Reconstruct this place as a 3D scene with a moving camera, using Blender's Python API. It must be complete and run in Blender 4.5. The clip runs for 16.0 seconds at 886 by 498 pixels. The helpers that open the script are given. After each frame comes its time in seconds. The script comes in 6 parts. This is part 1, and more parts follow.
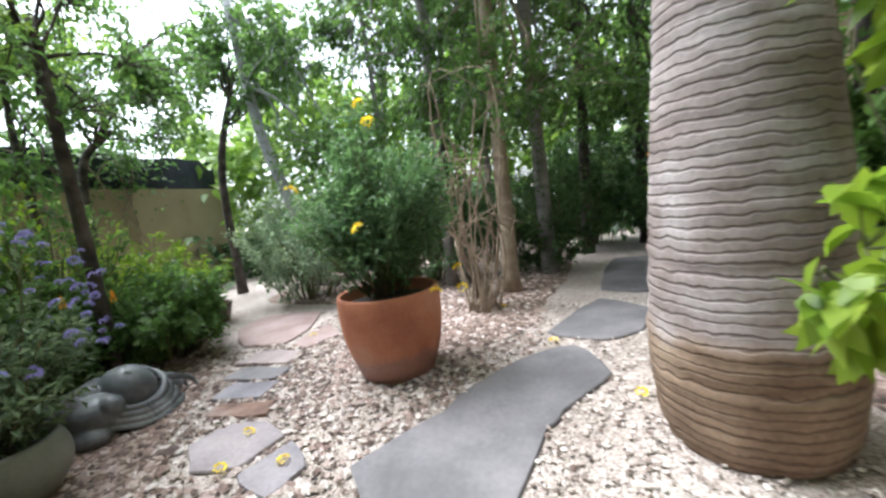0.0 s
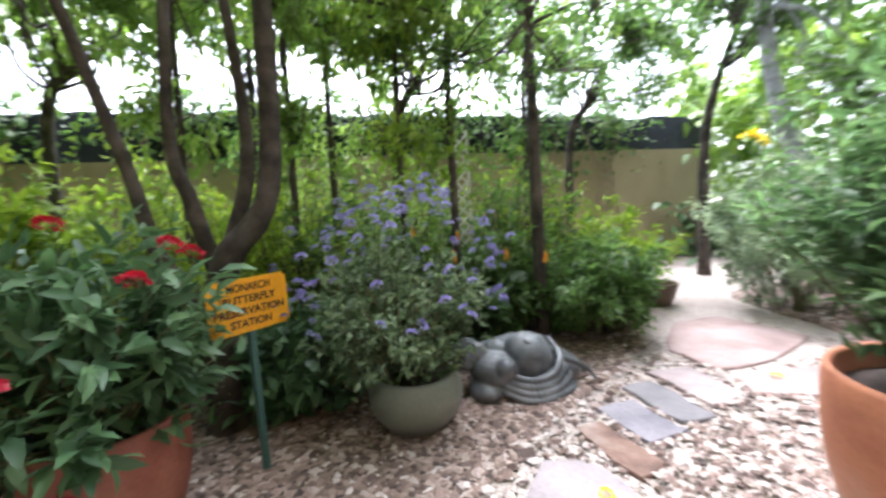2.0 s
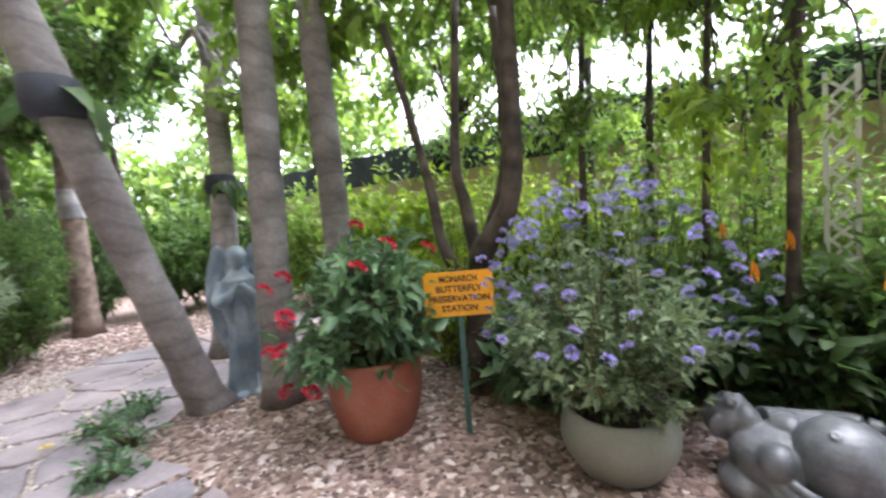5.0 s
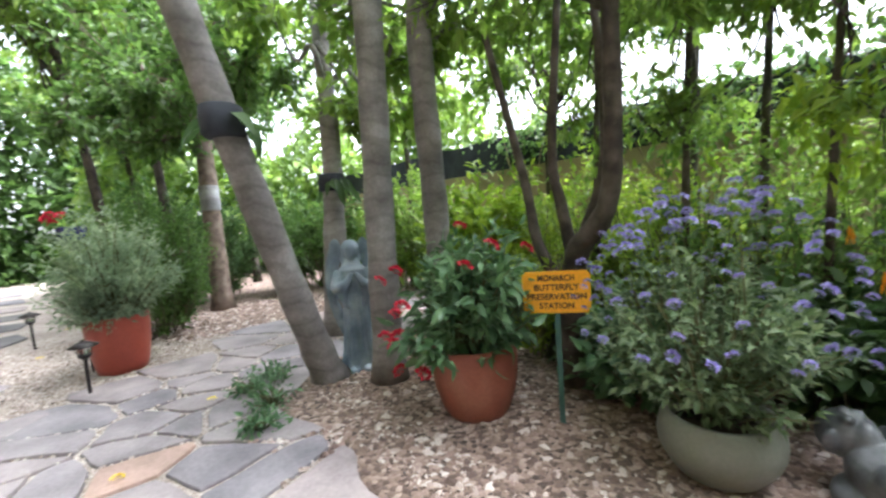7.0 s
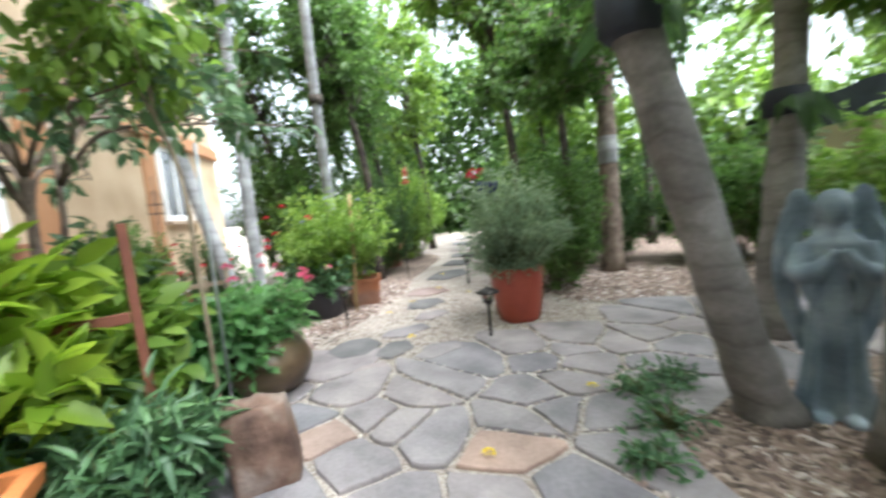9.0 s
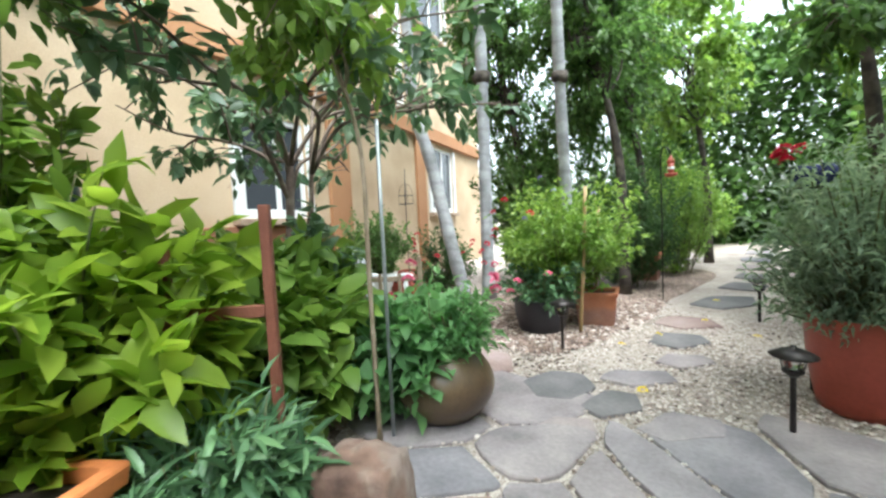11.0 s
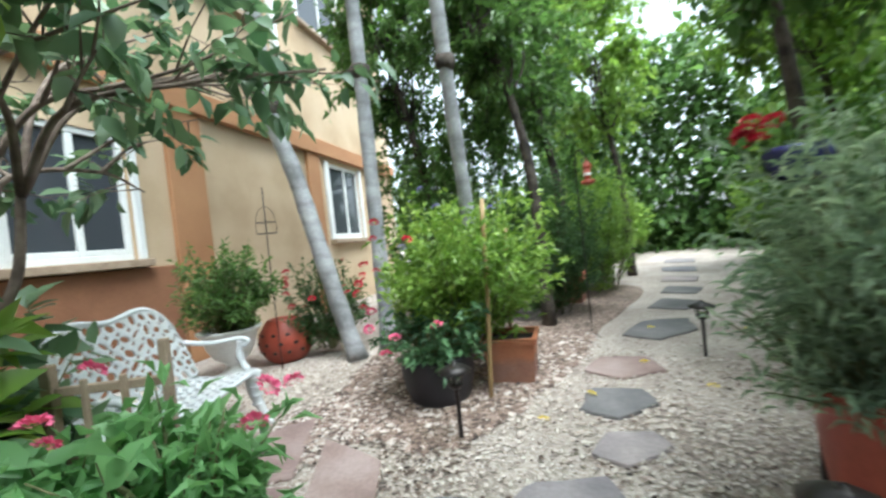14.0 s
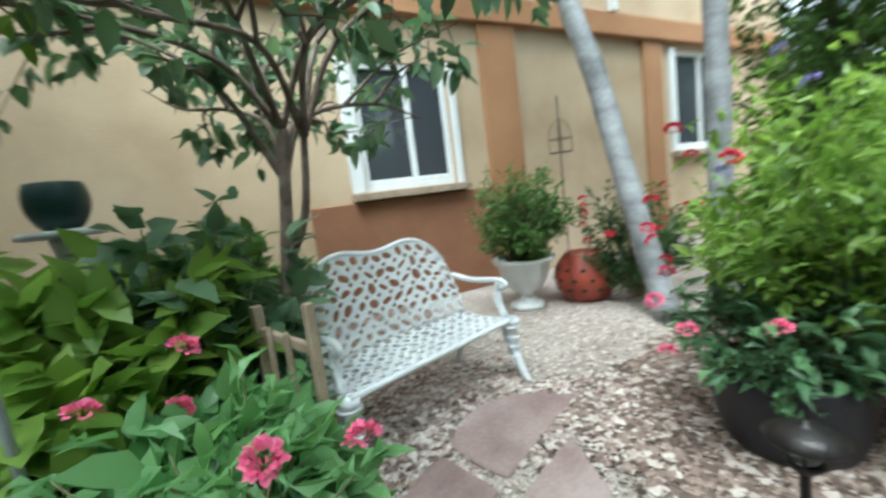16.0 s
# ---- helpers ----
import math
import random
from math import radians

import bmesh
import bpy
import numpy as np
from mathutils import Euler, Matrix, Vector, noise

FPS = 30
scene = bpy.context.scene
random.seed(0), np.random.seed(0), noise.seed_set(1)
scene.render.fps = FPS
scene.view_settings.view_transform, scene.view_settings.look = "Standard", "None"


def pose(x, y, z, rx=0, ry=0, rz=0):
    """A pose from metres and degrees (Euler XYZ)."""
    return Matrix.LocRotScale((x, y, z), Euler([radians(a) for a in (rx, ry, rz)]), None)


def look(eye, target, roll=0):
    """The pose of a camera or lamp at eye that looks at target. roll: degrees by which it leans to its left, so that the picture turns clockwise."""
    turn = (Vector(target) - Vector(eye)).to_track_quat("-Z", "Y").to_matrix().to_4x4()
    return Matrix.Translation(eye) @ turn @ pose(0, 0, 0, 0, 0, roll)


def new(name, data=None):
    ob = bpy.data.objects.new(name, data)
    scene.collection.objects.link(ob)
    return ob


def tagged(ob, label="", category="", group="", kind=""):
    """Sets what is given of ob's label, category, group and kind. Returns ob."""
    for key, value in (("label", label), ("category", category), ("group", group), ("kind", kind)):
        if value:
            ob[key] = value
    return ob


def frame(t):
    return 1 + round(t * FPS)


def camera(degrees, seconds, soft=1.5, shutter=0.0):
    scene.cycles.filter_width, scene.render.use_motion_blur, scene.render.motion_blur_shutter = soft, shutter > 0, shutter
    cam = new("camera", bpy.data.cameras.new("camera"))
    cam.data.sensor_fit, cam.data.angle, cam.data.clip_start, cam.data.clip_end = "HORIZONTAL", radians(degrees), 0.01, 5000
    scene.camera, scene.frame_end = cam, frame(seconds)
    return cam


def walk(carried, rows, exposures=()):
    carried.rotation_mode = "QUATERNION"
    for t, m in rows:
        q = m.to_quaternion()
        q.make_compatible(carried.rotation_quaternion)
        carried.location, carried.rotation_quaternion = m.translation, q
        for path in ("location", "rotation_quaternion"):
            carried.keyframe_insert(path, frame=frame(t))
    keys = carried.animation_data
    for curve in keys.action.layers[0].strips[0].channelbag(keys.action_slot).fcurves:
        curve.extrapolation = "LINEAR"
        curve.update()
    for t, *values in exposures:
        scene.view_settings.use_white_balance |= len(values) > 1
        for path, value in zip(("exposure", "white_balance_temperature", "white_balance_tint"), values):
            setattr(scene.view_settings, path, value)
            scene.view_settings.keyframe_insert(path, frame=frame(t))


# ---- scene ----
cam = camera(94.6, 16.0, soft=2.5, shutter=0.5)
PATH = [
    (0, (0.419, 1.104, 1.159), (0.098, 3.062, 0.905), -7.8),
    (0.5, (0.332, 1.335, 1.161), (-0.21, 3.238, 0.873), -7.3),
    (1, (0.275, 1.586, 1.161), (-0.839, 3.235, 0.968), -5.5),
    (1.5, (0.248, 1.792, 1.111), (-1.383, 2.946, 1.013), -4.1),
    (2, (0.107, 1.997, 1.163), (-1.777, 2.641, 0.972), -4.0),
    (2.5, (0.005, 2.224, 1.158), (-1.981, 2.341, 0.954), -3.4),
    (3, (-0.089, 2.475, 1.193), (-2.034, 2.072, 0.958), -3.5),
    (3.5, (-0.203, 2.674, 1.208), (-2.04, 1.906, 1.019), -3.9),
    (4, (-0.307, 2.848, 1.15), (-2.05, 1.895, 0.916), -4.9),
    (4.5, (-0.309, 3.025, 1.135), (-1.943, 1.892, 0.92), -4.4),
    (5, (-0.133, 3.016, 1.205), (-1.711, 1.795, 1.06), -4.7),
    (5.2, (-0.082, 3.031, 1.227), (-1.602, 1.739, 1.077), -4.3),
    (7.3, (0.093, 3.058, 1.302), (-1.103, 1.466, 1.114), -4.7),
    (7.5, (0.066, 2.944, 1.288), (-0.967, 1.241, 1.107), -4.7),
    (8, (-0.071, 2.62, 1.224), (-0.487, 0.667, 1.118), -4.9),
    (8.5, (-0.15, 2.376, 1.245), (-0.132, 0.381, 1.11), -5.8),
    (9, (-0.121, 2.154, 1.237), (0.245, 0.199, 1.027), -5.7),
    (9.5, (-0.132, 1.915, 1.222), (0.884, 0.201, 1.043), -7.1),
    (9.7, (-0.13, 1.814, 1.215), (1.012, 0.182, 1.033), -6.8),
    (11.8, (0.076, 1.009, 1.185), (1.532, -0.358, 1.083), -2.1),
    (12, (0.11, 0.964, 1.199), (1.473, -0.497, 1.092), -0.4),
    (12.2, (0.128, 0.909, 1.233), (1.415, -0.618, 1.133), -1.1),
    (12.5, (0.173, 0.798, 1.221), (1.394, -0.786, 1.192), -5.6),
    (13, (0.164, 0.494, 1.234), (1.33, -1.131, 1.251), -6.1),
    (13.5, (0.185, 0.192, 1.253), (1.281, -1.48, 1.314), -5.2),
    (14, (0.347, -0.046, 1.222), (1.536, -1.653, 1.179), -6.2),
    (14.5, (0.502, -0.309, 1.249), (1.965, -1.673, 1.244), -8.0),
    (15, (0.574, -0.576, 1.269), (2.151, -1.805, 1.218), -7.8),
    (15.5, (0.735, -0.666, 1.263), (2.55, -1.493, 1.125), -4.5),
    (16, (0.836, -0.946, 1.247), (2.809, -1.143, 0.989), -7.2),
]
walk(cam, [(t, look(eye, target, roll)) for t, eye, target, roll in PATH], exposures=((0, 2.25, 5850, 8), (1, 2.55, 5850, 8), (2, 2.95, 5850, 15), (3.5, 3.3, 5950, 24), (5.2, 3.25, 5950, 21), (8, 2.75, 5950, 6), (9.7, 2.5, 5950, 3), (12, 2.4, 5850, -1), (14, 2.15, 5750, -2), (15, 2.0, 5700, -3), (16, 2.05, 5600, -6)))

# ---- light ----
world = bpy.data.worlds.new("world")
scene.world = world
world.use_nodes = True
wn, wl = world.node_tree.nodes, world.node_tree.links
sky = wn.new("ShaderNodeTexSky")
sky.sky_type, sky.sun_disc = "NISHITA", False
sky.sun_elevation, sky.sun_rotation = radians(66), radians(290)
sky.dust_density = 4.0
pale = wn.new("ShaderNodeHueSaturation")
pale.inputs["Saturation"].default_value = 0.22
wl.new(sky.outputs[0], pale.inputs["Color"])
wl.new(pale.outputs[0], wn["Background"].inputs["Color"])
wn["Background"].inputs["Strength"].default_value = 0.15
sun = new("sun", bpy.data.lights.new("sun", "SUN"))
sun.data.energy, sun.data.angle, sun.data.color = 1.1, radians(40), (1.0, 0.97, 0.92)
az, el = radians(160), radians(66)
sun.matrix_world = look((math.cos(az) * math.cos(el) * 30, math.sin(az) * math.cos(el) * 30, math.sin(el) * 30), (0, 0, 0))



# ---- materials ----
def nodes(name, rough=0.7):
    m = bpy.data.materials.new(name)
    m.use_nodes = True
    n, l = m.node_tree.nodes, m.node_tree.links
    b = n["Principled BSDF"]
    b.inputs["Roughness"].default_value = rough
    return m, n, l, b


def noise_ramp(n, l, coord, scale, cols, detail=5.0):
    tex = n.new("ShaderNodeTexNoise")
    tex.inputs["Scale"].default_value, tex.inputs["Detail"].default_value = scale, detail
    l.new(coord, tex.inputs["Vector"])
    ramp = n.new("ShaderNodeValToRGB")
    e = ramp.color_ramp.elements
    e[0].position, e[1].position = 0.32, 0.68
    e[0].color, e[1].color = (*cols[0], 1), (*cols[-1], 1)
    for i, c in enumerate(cols[1:-1]):
        k = e.new(0.32 + 0.36 * (i + 1) / (len(cols) - 1))
        k.color = (*c, 1)
    l.new(tex.outputs["Fac"], ramp.inputs["Fac"])
    return tex, ramp


def mixed(n, l, a, b, fac, mode="MIX"):
    mx = n.new("ShaderNodeMix")
    mx.data_type, mx.blend_type = "RGBA", mode
    if isinstance(fac, float):
        mx.inputs[0].default_value = fac
    else:
        l.new(fac, mx.inputs[0])
    for v, i in ((a, 6), (b, 7)):
        if isinstance(v, tuple):
            mx.inputs[i].default_value = (*v, 1)
        else:
            l.new(v, mx.inputs[i])
    return mx.outputs[2]


def bumped(n, l, b, height, strength, dist=0.01):
    bp = n.new("ShaderNodeBump")
    bp.inputs["Strength"].default_value, bp.inputs["Distance"].default_value = strength, dist
    l.new(height, bp.inputs["Height"])
    l.new(bp.outputs[0], b.inputs["Normal"])


def plain(name, cols, scale=6.0, fine=60.0, rough=0.7, bump=0.3, metal=0.0, vary=False):
    """Large stains, fine grain and a little relief."""
    m, n, l, b = nodes(name, rough)
    co = n.new("ShaderNodeTexCoord").outputs["Object"]
    t1, r1 = noise_ramp(n, l, co, scale, cols)
    t2, r2 = noise_ramp(n, l, co, fine, ((0.72, 0.72, 0.72), (1.0, 1.0, 1.0)), 8.0)
    c = mixed(n, l, r1.outputs[0], r2.outputs[0], 0.55, "MULTIPLY")
    if vary:
        oi = n.new("ShaderNodeObjectInfo")
        rr = n.new("ShaderNodeValToRGB")
        e = rr.color_ramp.elements
        e[0].color, e[1].color = (0.68, 0.7, 0.76, 1), (1.45, 1.06, 0.82, 1)
        e.new(0.5).color = (1.0, 0.95, 0.95, 1)
        e.new(0.8).color = (0.95, 0.93, 0.96, 1)
        e.new(0.94).color = (1.08, 0.98, 0.95, 1)
        l.new(oi.outputs["Random"], rr.inputs["Fac"])
        c = mixed(n, l, c, rr.outputs[0], 1.0, "MULTIPLY")
    l.new(c, b.inputs["Base Color"])
    b.inputs["Metallic"].default_value = metal
    bumped(n, l, b, t2.outputs["Fac"], bump)
    return m


def leafy(name, dark, light, rough=0.45, through_light=0.55):
    """Leaves: each leaf its own tone, some light passing through."""
    m, n, l, b = nodes(name, rough)
    g = n.new("ShaderNodeNewGeometry")
    ramp = n.new("ShaderNodeValToRGB")
    e = ramp.color_ramp.elements
    e[0].color, e[1].color = (*dark, 1), (*light, 1)
    l.new(g.outputs["Random Per Island"], ramp.inputs["Fac"])
    co = n.new("ShaderNodeTexCoord").outputs["Object"]
    _, r2 = noise_ramp(n, l, co, 2.5, ((0.7, 0.75, 0.7), (1.15, 1.1, 1.0)), 3.0)
    c = mixed(n, l, ramp.outputs[0], r2.outputs[0], 1.0, "MULTIPLY")
    l.new(c, b.inputs["Base Color"])
    tr = n.new("ShaderNodeBsdfTranslucent")
    l.new(mixed(n, l, c, (1.08, 1.17, 0.64), 0.5, "MULTIPLY"), tr.inputs["Color"])
    mx = n.new("ShaderNodeMixShader")
    mx.inputs[0].default_value = through_light
    l.new(b.outputs[0], mx.inputs[1])
    l.new(tr.outputs[0], mx.inputs[2])
    l.new(mx.outputs[0], n["Material Output"].inputs["Surface"])
    return m


def pebbly(name, cols, scale):
    """Loose stones: cells of differing colour with dark joints."""
    m, n, l, b = nodes(name, 0.85)
    co = n.new("ShaderNodeTexCoord").outputs["Object"]
    v = n.new("ShaderNodeTexVoronoi")
    v.inputs["Scale"].default_value = scale
    l.new(co, v.inputs["Vector"])
    sep = n.new("ShaderNodeSeparateColor")
    l.new(v.outputs["Color"], sep.inputs[0])
    ramp = n.new("ShaderNodeValToRGB")
    e = ramp.color_ramp.elements
    e[0].color, e[1].color = (*cols[0], 1), (*cols[-1], 1)
    for i, c in enumerate(cols[1:-1]):
        e.new((i + 1) / (len(cols) - 1)).color = (*c, 1)
    l.new(sep.outputs[0], ramp.inputs["Fac"])
    _, r2 = noise_ramp(n, l, co, 1.3, ((0.72, 0.68, 0.66), (1.06, 1.05, 1.04)), 6.0)
    _, r3 = noise_ramp(n, l, co, 220.0, ((0.8, 0.8, 0.8), (1.0, 1.0, 1.0)), 3.0)
    c = mixed(n, l, ramp.outputs[0], r2.outputs[0], 1.0, "MULTIPLY")
    c = mixed(n, l, c, r3.outputs[0], 0.6, "MULTIPLY")
    l.new(c, b.inputs["Base Color"])
    inv = n.new("ShaderNodeMath")
    inv.operation = "SUBTRACT"
    inv.inputs[0].default_value = 1.0
    l.new(v.outputs["Distance"], inv.inputs[1])
    bumped(n, l, b, inv.outputs[0], 0.7, 0.015)
    return m


def island(name, cols, rough=0.8):
    m, n, l, b = nodes(name, rough)
    g = n.new("ShaderNodeNewGeometry")
    ramp = n.new("ShaderNodeValToRGB")
    e = ramp.color_ramp.elements
    e[0].color, e[1].color = (*cols[0], 1), (*cols[-1], 1)
    for i, c in enumerate(cols[1:-1]):
        e.new((i + 1) / (len(cols) - 1)).color = (*c, 1)
    l.new(g.outputs["Random Per Island"], ramp.inputs["Fac"])
    co = n.new("ShaderNodeTexCoord").outputs["Object"]
    t2, r2 = noise_ramp(n, l, co, 90.0, ((0.75, 0.75, 0.75), (1.05, 1.05, 1.05)), 4.0)
    l.new(mixed(n, l, ramp.outputs[0], r2.outputs[0], 1.0, "MULTIPLY"), b.inputs["Base Color"])
    bumped(n, l, b, t2.outputs["Fac"], 0.3)
    return m


def ringed(name, cols, per_metre, wobble=1.2, depth=0.6, ring=0.75):
    """Palm or tree bark with rings across the trunk."""
    m, n, l, b = nodes(name, 0.85)
    co = n.new("ShaderNodeTexCoord").outputs["Object"]
    w = n.new("ShaderNodeTexWave")
    w.bands_direction = "Z"
    w.inputs["Scale"].default_value, w.inputs["Distortion"].default_value = per_metre, wobble
    w.inputs["Detail"].default_value, w.inputs["Detail Scale"].default_value = 4.0, 1.5
    l.new(co, w.inputs["Vector"])
    ramp = n.new("ShaderNodeValToRGB")
    e = ramp.color_ramp.elements
    e[0].position, e[0].color, e[1].color = 0.0, (0.45, 0.42, 0.4, 1), (1, 1, 1, 1)
    e[1].position = 0.3
    l.new(w.outputs["Fac"], ramp.inputs["Fac"])
    _, r1 = noise_ramp(n, l, co, 3.0, cols, 8.0)
    _, r3 = noise_ramp(n, l, co, 45.0, ((0.7, 0.7, 0.7), (1.05, 1.05, 1.05)), 6.0)
    c = mixed(n, l, r1.outputs[0], ramp.outputs[0], ring, "MULTIPLY")
    l.new(mixed(n, l, c, r3.outputs[0], 0.7, "MULTIPLY"), b.inputs["Base Color"])
    bumped(n, l, b, ramp.outputs[0], depth, 0.012)
    return m


def foot_stained(m, height, soft, tint, scale):
    """Stain the foot of a thing, with a ragged upper edge."""
    n, l = m.node_tree.nodes, m.node_tree.links
    b = n["Principled BSDF"]
    src = b.inputs["Base Color"].links[0].from_socket
    co = n.new("ShaderNodeTexCoord").outputs["Object"]
    sep = n.new("ShaderNodeSeparateXYZ")
    l.new(co, sep.inputs[0])
    tex = n.new("ShaderNodeTexNoise")
    tex.inputs["Scale"].default_value, tex.inputs["Detail"].default_value = scale, 5.0
    l.new(co, tex.inputs["Vector"])
    add = n.new("ShaderNodeMath")
    add.operation = "MULTIPLY_ADD"
    add.inputs[1].default_value = 0.22
    l.new(tex.outputs["Fac"], add.inputs[0])
    l.new(sep.outputs["Z"], add.inputs[2])
    rng_node = n.new("ShaderNodeMapRange")
    rng_node.inputs["From Min"].default_value, rng_node.inputs["From Max"].default_value = height + 0.11 - soft, height + 0.11 + soft
    rng_node.inputs["To Min"].default_value, rng_node.inputs["To Max"].default_value = 1.0, 0.0
    l.new(add.outputs[0], rng_node.inputs["Value"])
    l.new(mixed(n, l, src, mixed(n, l, src, tint, 1.0, "MULTIPLY"), rng_node.outputs[0]), b.inputs["Base Color"])


GRAVEL = pebbly("shell_gravel", ((0.3, 0.25, 0.22), (0.43, 0.37, 0.33), (0.52, 0.455, 0.415), (0.6, 0.545, 0.505)), 75.0)
BED = pebbly("brown_pebbles", ((0.07, 0.05, 0.042), (0.19, 0.135, 0.11), (0.3, 0.22, 0.185), (0.45, 0.36, 0.31)), 34.0)
PEB_B = island("brown_pebble", ((0.09, 0.06, 0.05), (0.22, 0.15, 0.125), (0.38, 0.28, 0.24), (0.66, 0.58, 0.54)))
PEB_C = island("cream_pebble", ((0.2, 0.145, 0.12), (0.47, 0.39, 0.34), (0.6, 0.52, 0.47), (0.72, 0.66, 0.61)))
CHIP = island("bark_chip", ((0.03, 0.02, 0.017), (0.1, 0.065, 0.05), (0.2, 0.14, 0.11)))
PEB_M = island("mixed_pebble", ((0.1, 0.065, 0.055), (0.3, 0.21, 0.18), (0.48, 0.39, 0.35), (0.66, 0.6, 0.56)))
SLATE = plain("grey_slate", ((0.1, 0.094, 0.098), (0.15, 0.14, 0.145), (0.21, 0.194, 0.198)), 2.2, 35.0, 0.75, 0.35)
FLAG = plain("flagstone", ((0.195, 0.178, 0.185), (0.295, 0.266, 0.272), (0.39, 0.352, 0.352)), 2.5, 40.0, 0.8, 0.35, vary=True)
PINKFLAG = plain("pink_flagstone", ((0.21, 0.14, 0.13), (0.3, 0.215, 0.2), (0.37, 0.28, 0.27)), 2.5, 40.0, 0.8, 0.3)
REDTERRA = plain("red_terracotta", ((0.2, 0.055, 0.035), (0.3, 0.095, 0.06), (0.36, 0.15, 0.1)), 2.5, 50.0, 0.6, 0.15)
TERRA = plain("terracotta", ((0.33, 0.11, 0.055), (0.45, 0.17, 0.085), (0.5, 0.25, 0.16)), 2.5, 50.0, 0.75, 0.15)
foot_stained(TERRA, 0.2, 0.03, (0.72, 0.95, 1.35), 5.0)
ORANGE_TERRA = plain("orange_terracotta", ((0.55, 0.17, 0.05), (0.65, 0.23, 0.08)), 2.5, 50.0, 0.7, 0.1)
REDPOT = plain("red_glaze", ((0.3, 0.05, 0.03), (0.38, 0.075, 0.045)), 2.0, 40.0, 0.45, 0.1)
GREENPOT = plain("celadon", ((0.165, 0.178, 0.145), (0.235, 0.242, 0.205)), 2.0, 50.0, 0.4, 0.1)
BROWNPOT = plain("olive_brown_glaze", ((0.05, 0.032, 0.02), (0.11, 0.07, 0.038), (0.16, 0.115, 0.06)), 2.5, 40.0, 0.35, 0.1)
BLACKPOT = plain("black_plastic", ((0.012, 0.012, 0.016), (0.03, 0.028, 0.035)), 3.0, 60.0, 0.5, 0.1)
BLUEPOT = plain("blue_glaze", ((0.03, 0.035, 0.12), (0.06, 0.06, 0.2)), 3.0, 50.0, 0.25, 0.1)
SOIL = plain("soil", ((0.02, 0.014, 0.01), (0.06, 0.04, 0.03)), 14.0, 90.0, 0.95, 0.8)
STATUE = plain("grey_statue", ((0.055, 0.06, 0.066), (0.12, 0.128, 0.138), (0.22, 0.23, 0.245)), 6.0, 60.0, 0.36, 0.15)
ANGEL = plain("blue_grey_stone", ((0.11, 0.15, 0.2), (0.22, 0.28, 0.34), (0.38, 0.44, 0.5)), 4.0, 60.0, 0.6, 0.25)
IRON_W = plain("white_cast_iron", ((0.7, 0.72, 0.76), (0.82, 0.83, 0.85)), 5.0, 70.0, 0.4, 0.12)
DARKMETAL = plain("dark_metal", ((0.02, 0.018, 0.018), (0.06, 0.05, 0.05)), 8.0, 80.0, 0.4, 0.1, 0.6)
STEEL = plain("galvanised_steel", ((0.3, 0.32, 0.33), (0.42, 0.44, 0.45)), 8.0, 80.0, 0.45, 0.1, 0.5)
GREENSTAKE = plain("green_stake", ((0.03, 0.09, 0.08), (0.05, 0.13, 0.11)), 8.0, 80.0, 0.5, 0.1)
YELLOW = plain("yellow_sign", ((0.85, 0.36, 0.005), (0.9, 0.42, 0.01)), 3.0, 60.0, 0.45, 0.03)
# sign lettering, and the painted darkness of the pierced pot's openings
BLACK = plain("black_ink_and_hole_shade", ((0.015, 0.012, 0.01), (0.02, 0.016, 0.012)), 3.0, 60.0, 0.6, 0.0)
PEACH = plain("peach_stucco", ((0.42, 0.3, 0.19), (0.52, 0.39, 0.26), (0.58, 0.45, 0.32)), 0.8, 70.0, 0.9, 0.4)
OCHRE = plain("orange_stucco", ((0.36, 0.17, 0.08), (0.44, 0.23, 0.115)), 1.2, 70.0, 0.9, 0.4)
RUST = plain("brown_stucco", ((0.2, 0.085, 0.045), (0.3, 0.14, 0.075)), 1.2, 70.0, 0.9, 0.4)
KHAKI = plain("khaki_stucco", ((0.24, 0.19, 0.1), (0.33, 0.27, 0.16), (0.38, 0.32, 0.2)), 0.7, 50.0, 0.9, 0.4)
NETTING = plain("dark_screen", ((0.012, 0.015, 0.024), (0.035, 0.04, 0.055)), 3.0, 90.0, 0.8, 0.3)
WHITE = plain("white_paint", ((0.68, 0.69, 0.7), (0.8, 0.8, 0.8)), 2.0, 50.0, 0.5, 0.1)
GREYWOOD = plain("weathered_wood", ((0.28, 0.2, 0.14), (0.42, 0.32, 0.24)), 8.0, 90.0, 0.85, 0.4)
BAMBOO = plain("bamboo_cane", ((0.3, 0.19, 0.08), (0.42, 0.29, 0.14)), 6.0, 60.0, 0.55, 0.2)
REDWOOD = plain("red_stained_wood", ((0.16, 0.05, 0.03), (0.26, 0.09, 0.055)), 6.0, 80.0, 0.7, 0.3)
ROCK = plain("brown_rock", ((0.08, 0.045, 0.035), (0.2, 0.12, 0.09), (0.3, 0.24, 0.21)), 5.0, 30.0, 0.85, 0.9)
# near-black colour that paints the shade of unlit rooms; no room is built
ROOM_SHADE = plain("room_shade", ((0.03, 0.03, 0.035), (0.05, 0.05, 0.06)), 2.0, 30.0, 0.9, 0.0)
CURTAIN = plain("pale_curtain", ((0.3, 0.33, 0.38), (0.42, 0.45, 0.5)), 5.0, 60.0, 0.9, 0.1)
TEAL = plain("teal_paint", ((0.004, 0.025, 0.026), (0.01, 0.05, 0.046)), 4.0, 60.0, 0.5, 0.1)
PALMBARK = ringed("bottle_palm_bark", ((0.19, 0.145, 0.125), (0.3, 0.245, 0.225), (0.44, 0.39, 0.375)), 7.5, 3.5, 0.8, 0.7)
